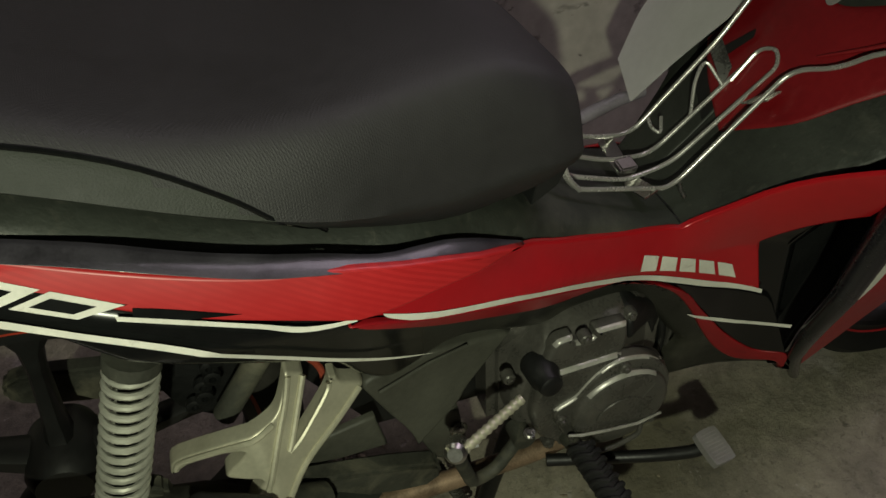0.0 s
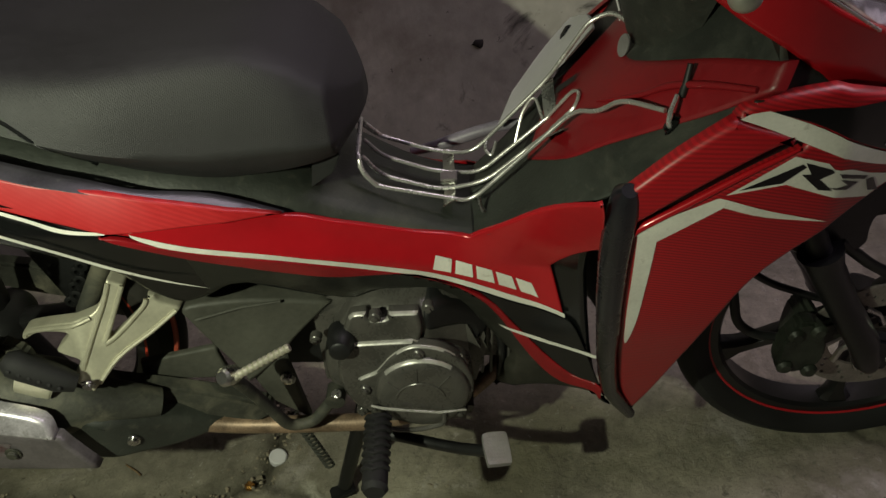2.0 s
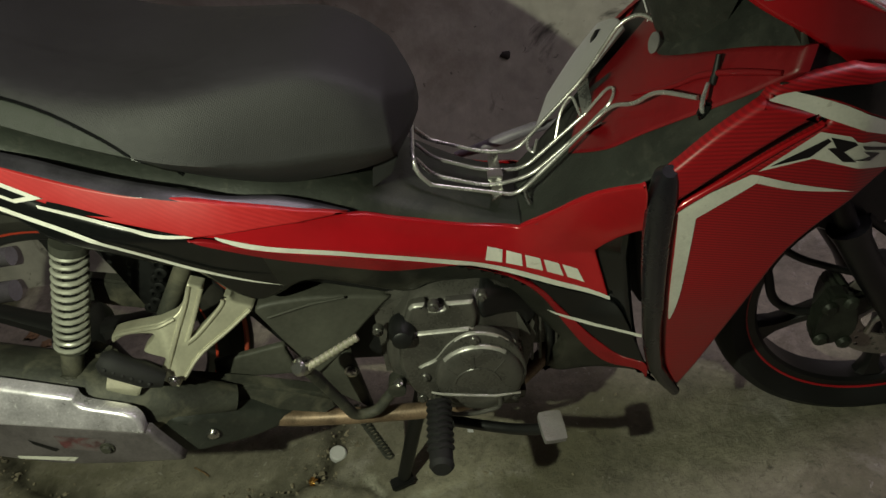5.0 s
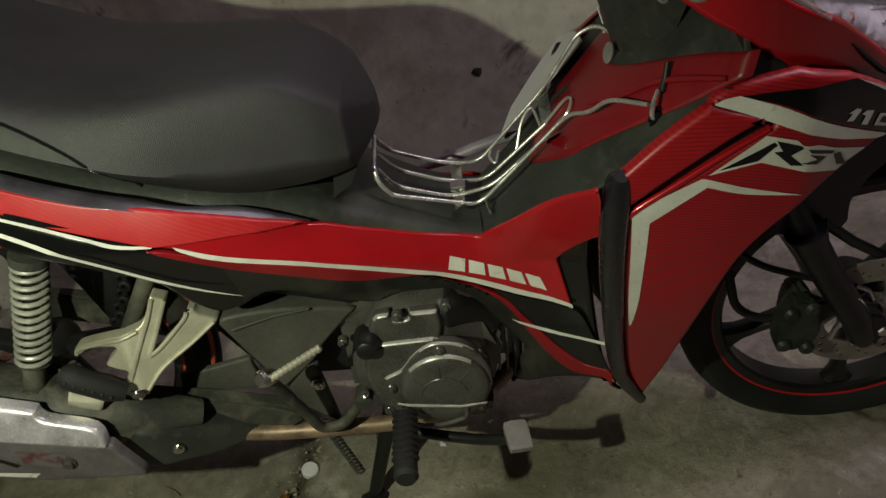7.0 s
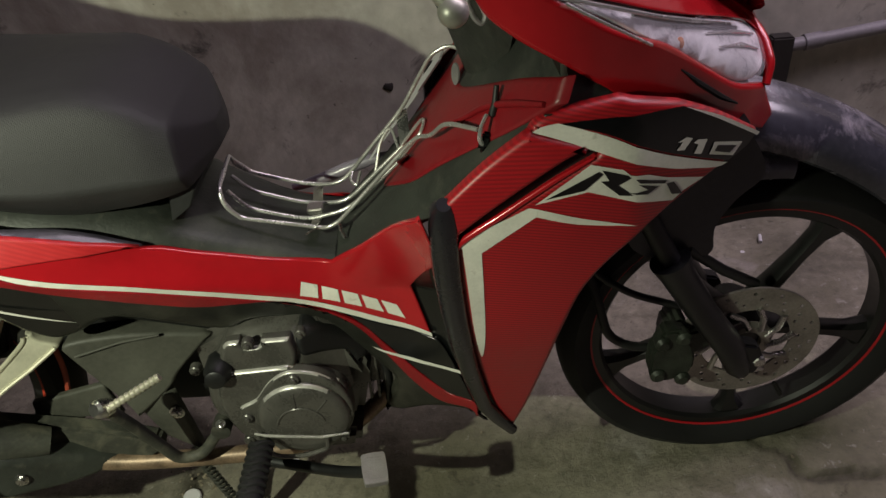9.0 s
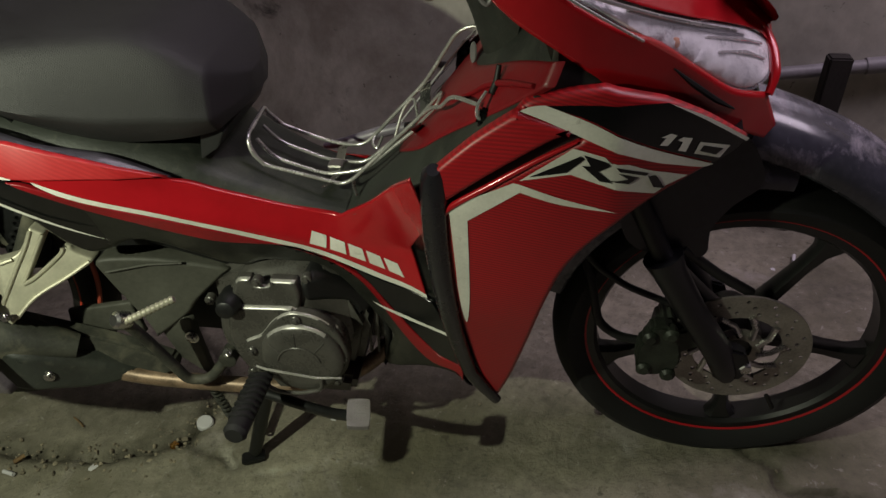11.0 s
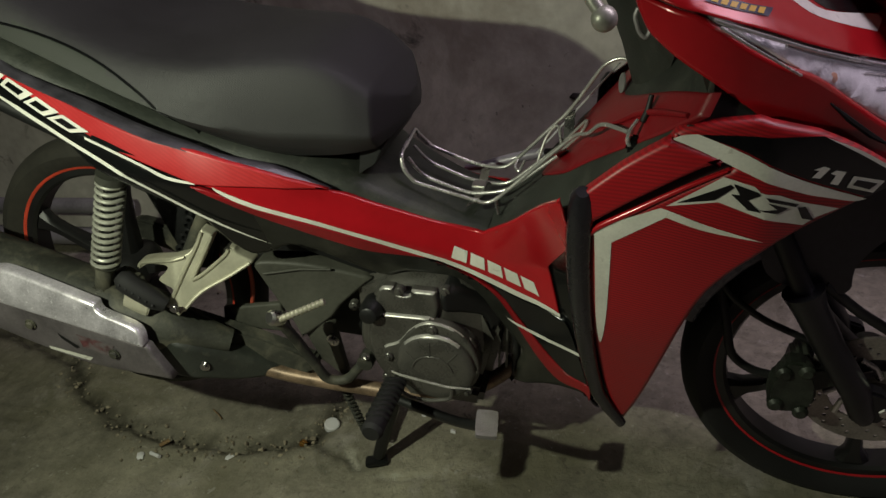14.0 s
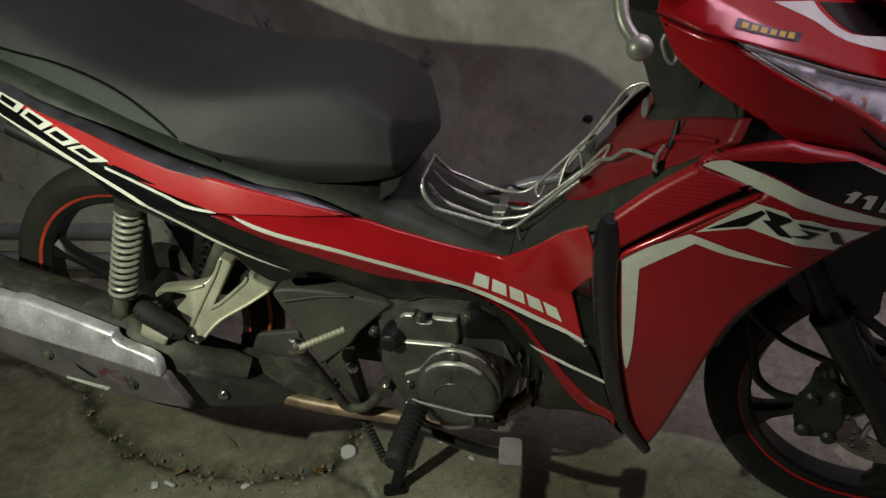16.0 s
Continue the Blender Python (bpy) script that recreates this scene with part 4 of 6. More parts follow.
def wheel(name, c, axis, rim_r, tyre_r, tyre_w, brake):
    axis = Vector(axis).normalized()
    hub = new(name, None)
    hub.parent = bike
    hub.matrix_parent_inverse = bike.matrix_basis.inverted()
    w = tyre_w / 2
    tyre = [(-0.022, rim_r - 0.006), (-w * 0.9, rim_r + 0.012), (-w, rim_r + (tyre_r - rim_r) * 0.5), (-w * 0.8, tyre_r - 0.010), (-w * 0.4, tyre_r - 0.002), (0, tyre_r),
            (w * 0.4, tyre_r - 0.002), (w * 0.8, tyre_r - 0.010), (w, rim_r + (tyre_r - rim_r) * 0.5), (w * 0.9, rim_r + 0.012), (0.022, rim_r - 0.006)]
    revolve("tyre", tyre, c, axis, RUBBER if brake else TYRE_DUSTY, hub, "black rubber tyre" if brake else "dusty black rubber tyre", segments=72)
    rim = [(-0.024, rim_r - 0.002), (-0.024, rim_r - 0.016), (-0.018, rim_r - 0.021), (0.018, rim_r - 0.021), (0.024, rim_r - 0.016), (0.024, rim_r - 0.002)]
    revolve("rim", rim, c, axis, WHEEL_BLACK, hub, "black cast rim", segments=72)
    for s in (-1, 1):
        revolve("rim_tape", [(s * 0.0245, rim_r - 0.0045), (s * 0.0268, rim_r - 0.002), (s * 0.0275, rim_r + 0.002), (s * (0.0262 if brake else 0.030), rim_r + (0.0045 if brake else 0.0075))], c, axis, RIM_RED if brake else RIM_ORANGE, hub, "thin red rim tape", segments=72)
    revolve("hub", [(-0.05, 0), (-0.05, 0.03), (-0.03, 0.042), (0.03, 0.042), (0.05, 0.03), (0.05, 0)], c, axis, WHEEL_BLACK, hub, segments=32)
    return hub, axis


front_wheel, front_axis = wheel("front_wheel", (1.2535, 0.0, 0.269), (-0.029, -1, -0.085), 0.231, 0.282, 0.092, True)
rear_wheel, rear_axis = wheel("rear_wheel", (-0.05, 0.0, 0.404), (0, -1, 0), 0.224, 0.276, 0.08, False)


def spokes(parent, c, axis, rim_r, angles, wide):
    """Cast spokes from the hub to the rim."""
    side = Vector(axis)
    for a in angles:
        d = Vector((math.cos(radians(a)), 0, math.sin(radians(a))))
        d = (d - side * d.dot(side)).normalized()
        w = side.cross(d)
        rows = []
        for r, half, deep in ((0.03, wide * 0.9, 0.022), (0.08, wide * 0.62, 0.018), (0.15, wide * 0.55, 0.014), (rim_r - 0.045, wide * 0.75, 0.014), (rim_r - 0.022, wide * 1.5, 0.016)):
            m = Vector(c) + d * r
            rows.append([m + w * (half * p) + side * (deep * q) for p, q in ((-1, -0.5), (-0.6, -1), (0.6, -1), (1, -0.5), (1, 0.5), (0.6, 1), (-0.6, 1), (-1, 0.5))])
        loft("spoke", rows, WHEEL_BLACK, parent, closed=True, caps=True)


spokes(front_wheel, (1.2535, 0, 0.269), front_axis, 0.231, (55, 127, 199, 271, 343), 0.0175)
spokes(rear_wheel, (-0.05, 0, 0.404), rear_axis, 0.224, (6, 78, 150, 222, 294), 0.017)


def brake_disc(c, axis, parent):
    """A drilled steel disc on a ten-armed carrier."""
    bm = bmesh.new()
    edges = []

    def circle(m, r, n):
        vs = [bm.verts.new((m[0] + r * math.cos(2 * math.pi * k / n), m[1] + r * math.sin(2 * math.pi * k / n), 0)) for k in range(n)]
        edges.extend(bm.edges.new((vs[k], vs[(k + 1) % n])) for k in range(n))

    circle((0, 0), 0.108, 64)
    circle((0, 0), 0.066, 40)
    for k in range(15):
        for j, r in enumerate((0.076, 0.0865, 0.097)):
            a = 2 * math.pi * (k + 0.30 * j) / 15
            circle((r * math.cos(a), r * math.sin(a)), 0.0036, 7)
    bmesh.ops.triangle_fill(bm, edges=edges, use_beauty=True)
    made = bmesh.ops.extrude_face_region(bm, geom=bm.faces[:])
    for v in made["geom"]:
        if isinstance(v, bmesh.types.BMVert):
            v.co.z += 0.004
    turn = Vector(axis).to_track_quat("Z", "Y").to_matrix().to_4x4()
    bmesh.ops.transform(bm, matrix=Matrix.Translation(c) @ turn, verts=bm.verts)
    disc = finish("brake_disc", bm, DISC, parent, "drilled steel brake disc")
    m = Matrix.Translation(c) @ turn
    for k in range(10):
        a = 2 * math.pi * k / 10 + 0.3
        p = [m @ Vector((r * math.cos(a + t), r * math.sin(a + t), 0.005)) for r, t in ((0.03, 0.0), (0.05, 0.18), (0.07, 0.45))]
        tube("carrier_arm", p, [0.006, 0.0045, 0.005], STEEL, disc, sides=8)
    revolve("carrier", [(0, 0.02), (0.006, 0.022), (0.008, 0.034), (0.002, 0.04), (0, 0.04)], c, axis, DISC, disc, segments=32, closed=True)
    return disc


brake_disc((1.252, -0.052, 0.268), front_axis, front_wheel)
revolve("axle_nut", [(0.0, 0.0), (0.0, 0.010), (0.010, 0.010), (0.012, 0.008), (0.012, 0)], (1.258, -0.086, 0.262), front_axis, STEEL, front_wheel, segments=6)
tube("valve_stem", [(1.335, -0.012, 0.098), (1.322, -0.014, 0.128)], 0.004, BLACK, front_wheel, sides=8)

FORK_BLACK = mat("fork_black", (0.005, 0.005, 0.006), 0.4, 0, 0.2, 12)

# fork, caliper, hoses
fork = new("front_fork")
fork.parent = bike
fork.matrix_parent_inverse = bike.matrix_basis.inverted()
for s in (-1, 1):
    y = s * 0.086
    tube("lower_leg", [(1.236, y, 0.236), (1.230, y, 0.25), (1.217, y, 0.29), (1.172, y, 0.37), (1.138, y, 0.44), (1.128, y, 0.465)], [0.012, 0.019, 0.022, 0.022, 0.024, 0.029], FORK_BLACK, fork, "black fork leg", sides=16)
    tube("stanchion", [(1.13, y, 0.46), (1.04, y, 0.68)], 0.015, FORK_BLACK, fork, sides=14)
    plate("axle_lug", [(1.212, 0.240), (1.252, 0.238), (1.266, 0.262), (1.256, 0.292), (1.218, 0.305)], y - 0.010, 0.026, FORK_BLACK, fork, bevel=0.004)
caliper = plate("brake_caliper", [(1.098, 0.262), (1.112, 0.246), (1.140, 0.248), (1.160, 0.262), (1.164, 0.290), (1.158, 0.322), (1.146, 0.340), (1.120, 0.342), (1.112, 0.322), (1.100, 0.306)], -0.094, 0.030, CALIPER, bike, "weathered grey-green brake caliper", bevel=0.006, steps=2)
plate("bridge", [(1.126, 0.258), (1.158, 0.264), (1.168, 0.292), (1.160, 0.330), (1.132, 0.328)], -0.064, 0.05, CALIPER, caliper, bevel=0.006, steps=2)
plate("bracket", [(1.130, 0.300), (1.196, 0.322), (1.206, 0.300), (1.186, 0.282), (1.150, 0.270)], -0.072, 0.012, CALIPER, caliper, bevel=0.003, steps=2)
for dx, dz in ((-0.018, 0.03), (0.012, 0.035), (-0.026, -0.03), (0.01, -0.042)):
    revolve("caliper_boss", [(-0.012, 0), (-0.012, 0.011), (0.004, 0.012), (0.009, 0.007), (0.009, 0)], (1.135 + dx, -0.092, 0.292 + dz), (0, -1, 0), CALIPER, caliper, segments=12)
tube("brake_hose", [(1.01, -0.05, 0.48), (1.036, -0.06, 0.434), (1.083, -0.062, 0.395), (1.147, -0.064, 0.364), (1.16, -0.066, 0.36)], 0.0055, BLACK, bike, bend=0.02)
tube("speedometer_cable", [(1.02, -0.04, 0.46), (1.034, -0.06, 0.39), (1.042, -0.066, 0.33), (1.072, -0.066, 0.302), (1.125, -0.066, 0.290)], 0.007, BLACK, bike, bend=0.03)
tube("fender_stay", [(1.155, -0.075, 0.47), (1.21, -0.062, 0.415), (1.262, -0.05, 0.372)], 0.008, BLACK, bike)

# front fender
prof = [(-0.070, 0.288), (-0.071, 0.300), (-0.066, 0.318), (-0.052, 0.334), (-0.032, 0.346), (-0.026, 0.347), (-0.020, 0.353), (0, 0.358)]
prof += [(-a, r) for a, r in reversed(prof[:-1])]
prof += [(a * 0.94, r - 0.004) for a, r in reversed(prof)]
revolve("front_fender", [(a, r - 0.018) for a, r in prof], (1.235, 0, 0.288), (0.0, -1, 0), FENDER, bike, "dusty dark glossy front fender", segments=40, arc=(78, 158), ref=(1, 0, 0), closed=True)
revolve("fender_nose", [(a, r + 0.262) for a, r in prof], (1.045, 0, 0.09), (0.0, -1, 0), FENDER, bike, "dusty dark glossy fender nose with a raised rib", segments=30, arc=(41, 71), ref=(1, 0, 0), closed=True)
for s in (-1, 1):
    plate("fender_side", [(1.095, 0.47), (1.182, 0.455), (1.19, 0.498), (1.216, 0.537), (1.250, 0.566), (1.245, 0.60), (1.22, 0.64), (1.17, 0.65), (1.09, 0.58), (1.07, 0.52)], s * 0.075 - 0.003, 0.006, FENDER_SIDE, bike, "dark slate fender side", steps=3)
    plate("inner_shield", [(0.875, 0.22), (0.93, 0.36), (0.965, 0.48), (1.0, 0.55), (1.06, 0.60), (1.15, 0.63), (1.15, 0.72), (0.9, 0.72), (0.86, 0.5)], s * 0.06 - 0.003, 0.006, BLACK, bike)


def shield_edge(side):
    """The black return that closes the front cover towards the wheel."""
    line = rounded([(0.884, 0.223), (0.912, 0.293), (0.941, 0.383), (0.967, 0.471), (0.996, 0.54), (1.044, 0.597), (1.096, 0.631), (1.16, 0.658), (1.2, 0.682)], closed=False)
    rows = []
    for p in line:
        y = shield_y(p.x, p.y) + 0.012
        rows.append([(p.x - 0.004, side * -y, p.y + 0.004), (p.x + 0.006, side * -(y * 0.65), p.y - 0.004), (p.x + 0.004, side * -(y * 0.2), p.y + 0.004)])
    return loft("front_return", rows, BLACK, bike)


shield_edge(-1)
shield_edge(1)

# inner leg shield and centre tunnel
both("inner_shield_lower", [(0.0, 0.545, 1), (-0.095, 0.545, 1), (-0.135, 0.597), (-0.175, 0.64), (-0.205, 0.68, 1), (-0.226, 0.725), (-0.230, 0.770, 1), (-0.214, 0.766), (-0.2, 0.752), (-0.134, 0.700), (-0.08, 0.665), (0.0, 0.640, 1)],
     inner_x, GREY, bike, out=0.0, edge=0.003, thick=0.004, inner=True, label="dark grey inner leg shield")
panel("inner_shield_red", [(-0.028, 0.612, 1), (-0.090, 0.645), (-0.125, 0.678), (-0.172, 0.719), (-0.205, 0.748), (-0.238, 0.782, 1), (-0.228, 0.805, 1), (-0.162, 0.785), (-0.078, 0.751), (-0.030, 0.738), (-0.004, 0.756), (0.026, 0.774, 1), (0.064, 0.762, 1), (0.072, 0.730), (0.078, 0.695), (0.092, 0.660, 1), (0.050, 0.640), (0.0, 0.622)],
      inner_x, RED_PLASTIC, bike, out=0.004, edge=0.005, thick=0.008, inner=True, label="red inner leg shield panel")
panel("inner_shield_slot", [(0.052, 0.668, 1), (0.028, 0.696, 1), (0.022, 0.690, 1), (0.040, 0.662, 1)], inner_x, BLACK, bike, out=0.0105, edge=0, thick=0, inner=True, steps=1, label="black slot")
panel("far_leg_shield", [(0.0, 0.606, 1), (-0.09, 0.64), (-0.15, 0.69), (-0.21, 0.735, 1), (-0.20, 0.775, 1), (-0.12, 0.79), (0.0, 0.75, 1)], inner_x, BLACK, bike, out=0.001, edge=0.006, thick=0.012, side=1, inner=True, label="black far leg shield")
both("inner_shield_top", [(0.0, 0.722, 1), (-0.078, 0.747), (-0.162, 0.781), (-0.228, 0.800, 1), (-0.212, 0.812), (-0.19, 0.832), (-0.17, 0.86), (-0.14, 0.90), (0.0, 0.92, 1)],
     inner_x, GREY, bike, out=0.0, edge=0.002, thick=0.003, inner=True, label="dark grey upper leg shield")
for s_ in (-1, 1):
    loft("shoulder", [[(0.975, s_ * 0.226, 0.775), (0.984, s_ * 0.222, 0.800), (0.975, s_ * 0.205, 0.825)], [(1.02, s_ * 0.214, 0.758), (1.03, s_ * 0.208, 0.780), (1.02, s_ * 0.190, 0.812)], [(1.09, s_ * 0.190, 0.738), (1.10, s_ * 0.175, 0.750), (1.09, s_ * 0.150, 0.780)]], GREY, bike, "dark grey shoulder under the cowl")
tube("ledge", [(inner_x(p.x, p.y) - 0.007, p.x, p.y) for p in rounded([(-0.060, 0.700), (-0.112, 0.728), (-0.141, 0.750), (-0.182, 0.767), (-0.228, 0.780)], closed=False)], [0.001, 0.0032, 0.004, 0.004, 0.003], RED_PLASTIC, bike, sides=10)
TUNNEL = ((-0.25, 0.955, 0.02, 0.13), (0.0, 0.862, 0.02, 0.158), (0.17, 0.765, 0.02, 0.158), (0.25, 0.725, 0.03, 0.162), (0.322, 0.690, 0.04, 0.158), (0.383, 0.668, 0.042, 0.148), (0.476, 0.632, 0.036, 0.124),
          (0.533, 0.605, 0.021, 0.108), (0.616, 0.566, 0.011, 0.090), (0.683, 0.546, 0.006, 0.09), (0.73, 0.545, 0.01, 0.09), (0.79, 0.58, 0.01, 0.08))


def tunnel():
    rows = []
    curves = [rounded([(r[0], r[c]) for r in TUNNEL], closed=False, steps=4) for c in (1, 2, 3)]
    for e, h, w in zip(*curves):
        half = [(1.0, -0.4), (1.0, 0.0), (0.985, 0.35), (0.93, 0.68), (0.80, 0.88), (0.55, 0.97), (0.0, 1.0)]
        z0, hh, ww = e.y - 0.008, h.y + 0.008, w.y
        rows.append([(e.x, -ww * p, z0 + hh * q) for p, q in half] + [(e.x, ww * p, z0 + hh * q) for p, q in reversed(half[:-1])])
    return loft("centre_cover", rows, GREY, bike, "dusty dark grey centre cover", caps=True)


tunnel()
plate("seat_bracket", [(0.503, 0.646), (0.512, 0.684), (0.535, 0.692), (0.546, 0.686), (0.532, 0.662)], -0.094, 0.18, BLACK, bike, "black bracket under the seat nose", bevel=0.001)
tube("cover_seam", [(0.688, -0.0915, 0.538), (0.688, -0.083, 0.5475), (0.688, -0.06, 0.551), (0.688, 0.0, 0.5515)], 0.0015, BLACK, bike, sides=6)

# seat piping and side panel
def seat_side(x, z):
    """Depth of the seat's flank."""
    zb, zt, hw = (lerp(x, [r[0] for r in SEAT_ROWS], [r[c] for r in SEAT_ROWS]) for c in (1, 2, 3))
    q = max(0.0, min(1.0, (z - zb) / (zt - zb)))
    return -hw * lerp(q, [p[1] for p in SECTION], [p[0] for p in SECTION])


for s in (-1, 1):
    tube("piping", [(p.x, s * -(seat_side(p.x, p.y) - 0.001), p.y) for p in rounded(PIPING, closed=False)], 0.0022, BLACK_GLOSS, bike, "thin black seat piping", sides=6)

# exhaust
muffler = new("exhaust")
muffler.parent = bike
muffler.matrix_parent_inverse = bike.matrix_basis.inverted()
tube("muffler_can", [(0.22, -0.135, 0.345), (0.16, -0.158, 0.378), (0.10, -0.166, 0.402), (-0.32, -0.166, 0.549), (-0.36, -0.166, 0.563)], [0.02, 0.034, 0.055, 0.06, 0.04], FRAME_GREY, muffler, "black muffler can", sides=24)
panel("heat_shield", [(-0.286, 0.61, 1), (-0.135, 0.546), (-0.086, 0.535), (0.06, 0.479, 1), (0.07, 0.464), (0.129, 0.437), (0.135, 0.405, 1), (0.002, 0.445), (-0.15, 0.491), (-0.298, 0.555, 1)], muffler_y, CHROME_WORN, muffler, out=0.004, edge=0.006, thick=0.012, label="worn chrome heat shield")
panel("lower_shield", [(-0.296, 0.559, 1), (-0.149, 0.493), (0.002, 0.448), (0.139, 0.405, 1), (0.166, 0.339, 1), (0.017, 0.354), (-0.085, 0.388), (-0.185, 0.431), (-0.342, 0.488, 1)], muffler_y, MUFFLER, muffler, out=0.0, edge=0.006, thick=0.012, label="scuffed grey lower shield")
panel("front_shield", [(0.092, 0.412, 1), (0.16, 0.382), (0.217, 0.336), (0.282, 0.28), (0.286, 0.268), (0.264, 0.26), (0.22, 0.273), (0.169, 0.301), (0.123, 0.314), (0.106, 0.357), (0.099, 0.395)], muffler_front_y, GREY, muffler, out=0.002, edge=0.01, thick=0.02, label="dark grey front heat cover")
panel("decal", [(0.01, 0.425, 1), (0.078, 0.406, 1), (0.059, 0.382, 1), (0.013, 0.398, 1)], muffler_y, DULL_RED, muffler, out=0.0012, edge=0, thick=0, steps=1, label="worn dull red decal")
panel("decal", [(-0.028, 0.424, 1), (0.005, 0.397, 1), (-0.003, 0.393, 1), (-0.025, 0.413, 1)], muffler_y, BLACK, muffler, out=0.0014, edge=0, thick=0, steps=1, label="black slash decal")
panel("decal", [(-0.062, 0.393, 1), (0.023, 0.375, 1), (0.012, 0.367, 1), (-0.062, 0.386, 1)], muffler_y, WHITE, muffler, out=0.0014, edge=0, thick=0, steps=1, label="pale slash decal")
bolt("bolt", (0.188, -0.1835, 0.324), (0, -1, 0.0), 0.007, STEEL, muffler)
bolt("bolt", (0.073, -0.245, 0.389), (0, -1, -0.1), 0.007, FRAME_GREY, muffler)
bolt("bolt", (-0.075, -0.245, 0.44), (0, -1, -0.1), 0.007, FRAME_GREY, muffler)
tube("header_pipe", [(0.20, -0.125, 0.30), (0.28, -0.112, 0.258), (0.40, -0.108, 0.240), (0.53, -0.100, 0.222), (0.64, -0.06, 0.215), (0.71, -0.03, 0.26), (0.715, -0.01, 0.33)], 0.0135, BRASS, muffler, "heat-tinted brown exhaust pipe", sides=14, bend=0.05)

# rear suspension
top, low = Vector((0.119, -0.161, 0.668)), Vector((0.054, -0.172, 0.518))
way = (top - low).normalized()
shock = new("shock_absorber")
shock.parent = bike
shock.matrix_parent_inverse = bike.matrix_basis.inverted()
across, other = way.orthogonal().normalized(), None
other = way.cross(across)
turns, steps = 13, 16
tube("spring", [low + way * ((top - low).length * k / (turns * steps)) + (across * math.cos(2 * math.pi * k / steps) + other * math.sin(2 * math.pi * k / steps)) * 0.0205 for k in range(turns * steps + 1)],
     0.0034, SILVER, shock, "dusty silver coil spring", sides=8)
tube("damper_rod", [low - way * 0.01, top + way * 0.06], 0.010, BLACK, shock, sides=14)
tube("damper_body", [low - way * 0.045, low - way * 0.004, low + way * 0.002], [0.015, 0.015, 0.023], FRAME_GREY, shock, sides=18)
tube("spring_seat", [top - way * 0.001, top + way * 0.012], 0.024, FRAME_GREY, shock, sides=18)
revolve("lower_eye", [(-0.014, 0), (-0.014, 0.016), (0.014, 0.016), (0.014, 0)], low - way * 0.055, (0, 1, 0), FRAME_GREY, shock, segments=20)
bolt("bolt", low - way * 0.055 + Vector((0, -0.015, 0)), (0, -1, 0), 0.008, STEEL, shock)
arm_pts = [(0.36, 0.300), (0.25, 0.345), (0.10, 0.392), (0.0, 0.43), (-0.09, 0.455), (-0.115, 0.44), (-0.105, 0.41), (-0.03, 0.378), (0.1, 0.338), (0.25, 0.293), (0.34, 0.265)]
for s in (-1, 1):
    plate("swingarm", arm_pts, s * 0.105 - 0.014, 0.028, FRAME_GREY, bike, "dusty black swingarm", bevel=0.005, steps=2)
    plate("shock_mount", [(0.025, 0.42), (0.085, 0.405), (0.08, 0.47), (0.055, 0.49), (0.03, 0.48)], s * 0.135 - 0.012, 0.024, FRAME_GREY, bike, bevel=0.005)
bolt("axle_nut", (-0.05, -0.122, 0.412), (0, -1, 0), 0.013, STEEL, bike, 0.012)
tube("chain_adjuster", [(-0.02, -0.124, 0.425), (0.03, -0.124, 0.41)], 0.006, FRAME_GREY, bike, sides=8)

# peg bracket and passenger peg
bracket = panel("peg_bracket", [(0.094, 0.5, 1), (0.107, 0.513), (0.179, 0.53), (0.204, 0.533), (0.217, 0.547), (0.227, 0.566, 1), (0.243, 0.554, 1), (0.237, 0.542), (0.22, 0.512), (0.211, 0.495), (0.219, 0.495), (0.258, 0.517), (0.265, 0.531, 1), (0.272, 0.527, 1), (0.276, 0.517), (0.297, 0.501, 1), (0.291, 0.494), (0.261, 0.481), (0.218, 0.465), (0.183, 0.437, 1), (0.154, 0.447, 1), (0.16, 0.459), (0.175, 0.478), (0.16, 0.482), (0.143, 0.488), (0.161, 0.504), (0.166, 0.514), (0.122, 0.509), (0.096, 0.496)], bracket_y, ALLOY, bike, out=0.0, edge=0.003, thick=0.016, grid=0.006, label="cream cast alloy peg bracket")
for line_ in ([(0.228, 0.562), (0.218, 0.54), (0.202, 0.513), (0.177, 0.468)], [(0.242, 0.553), (0.229, 0.529), (0.214, 0.502), (0.208, 0.493)], [(0.263, 0.527), (0.257, 0.518), (0.223, 0.496), (0.208, 0.491)], [(0.292, 0.499), (0.261, 0.485), (0.219, 0.469), (0.192, 0.446)], [(0.1, 0.502), (0.111, 0.511), (0.179, 0.526), (0.201, 0.529)]):
    tube("rib", [(p.x, bracket_y(p.x, p.y) - 0.001, p.y) for p in rounded(line_, closed=False)], 0.0032, ALLOY, bracket, sides=8)
bolt("bolt", (0.188, -0.204, 0.460), (0, -1, -0.3), 0.006, STEEL, bike)
peg = tube("passenger_peg", [(0.176, -0.205, 0.466), (0.160, -0.208, 0.478), (0.128, -0.212, 0.507), (0.118, -0.212, 0.516), (0.110, -0.212, 0.523)], [0.012, 0.017, 0.018, 0.018, 0.010], RUBBER, bike, "folded black rubber passenger peg", sides=10)
for k in range(6):
    p = Vector((0.166, -0.224, 0.478)).lerp(Vector((0.122, -0.229, 0.518)), k / 5)
    revolve("stud", [(0, 0), (0, 0.003), (0.002, 0.002), (0.0025, 0)], p, (0.2, -1, 0.4), RUBBER, peg, segments=8)
plate("peg_tab", [(0.088, 0.460), (0.104, 0.489), (0.114, 0.490), (0.146, 0.465), (0.128, 0.440), (0.112, 0.446)], -0.206, 0.005, ALLOY, bike, "cream alloy tab", bevel=0.002)

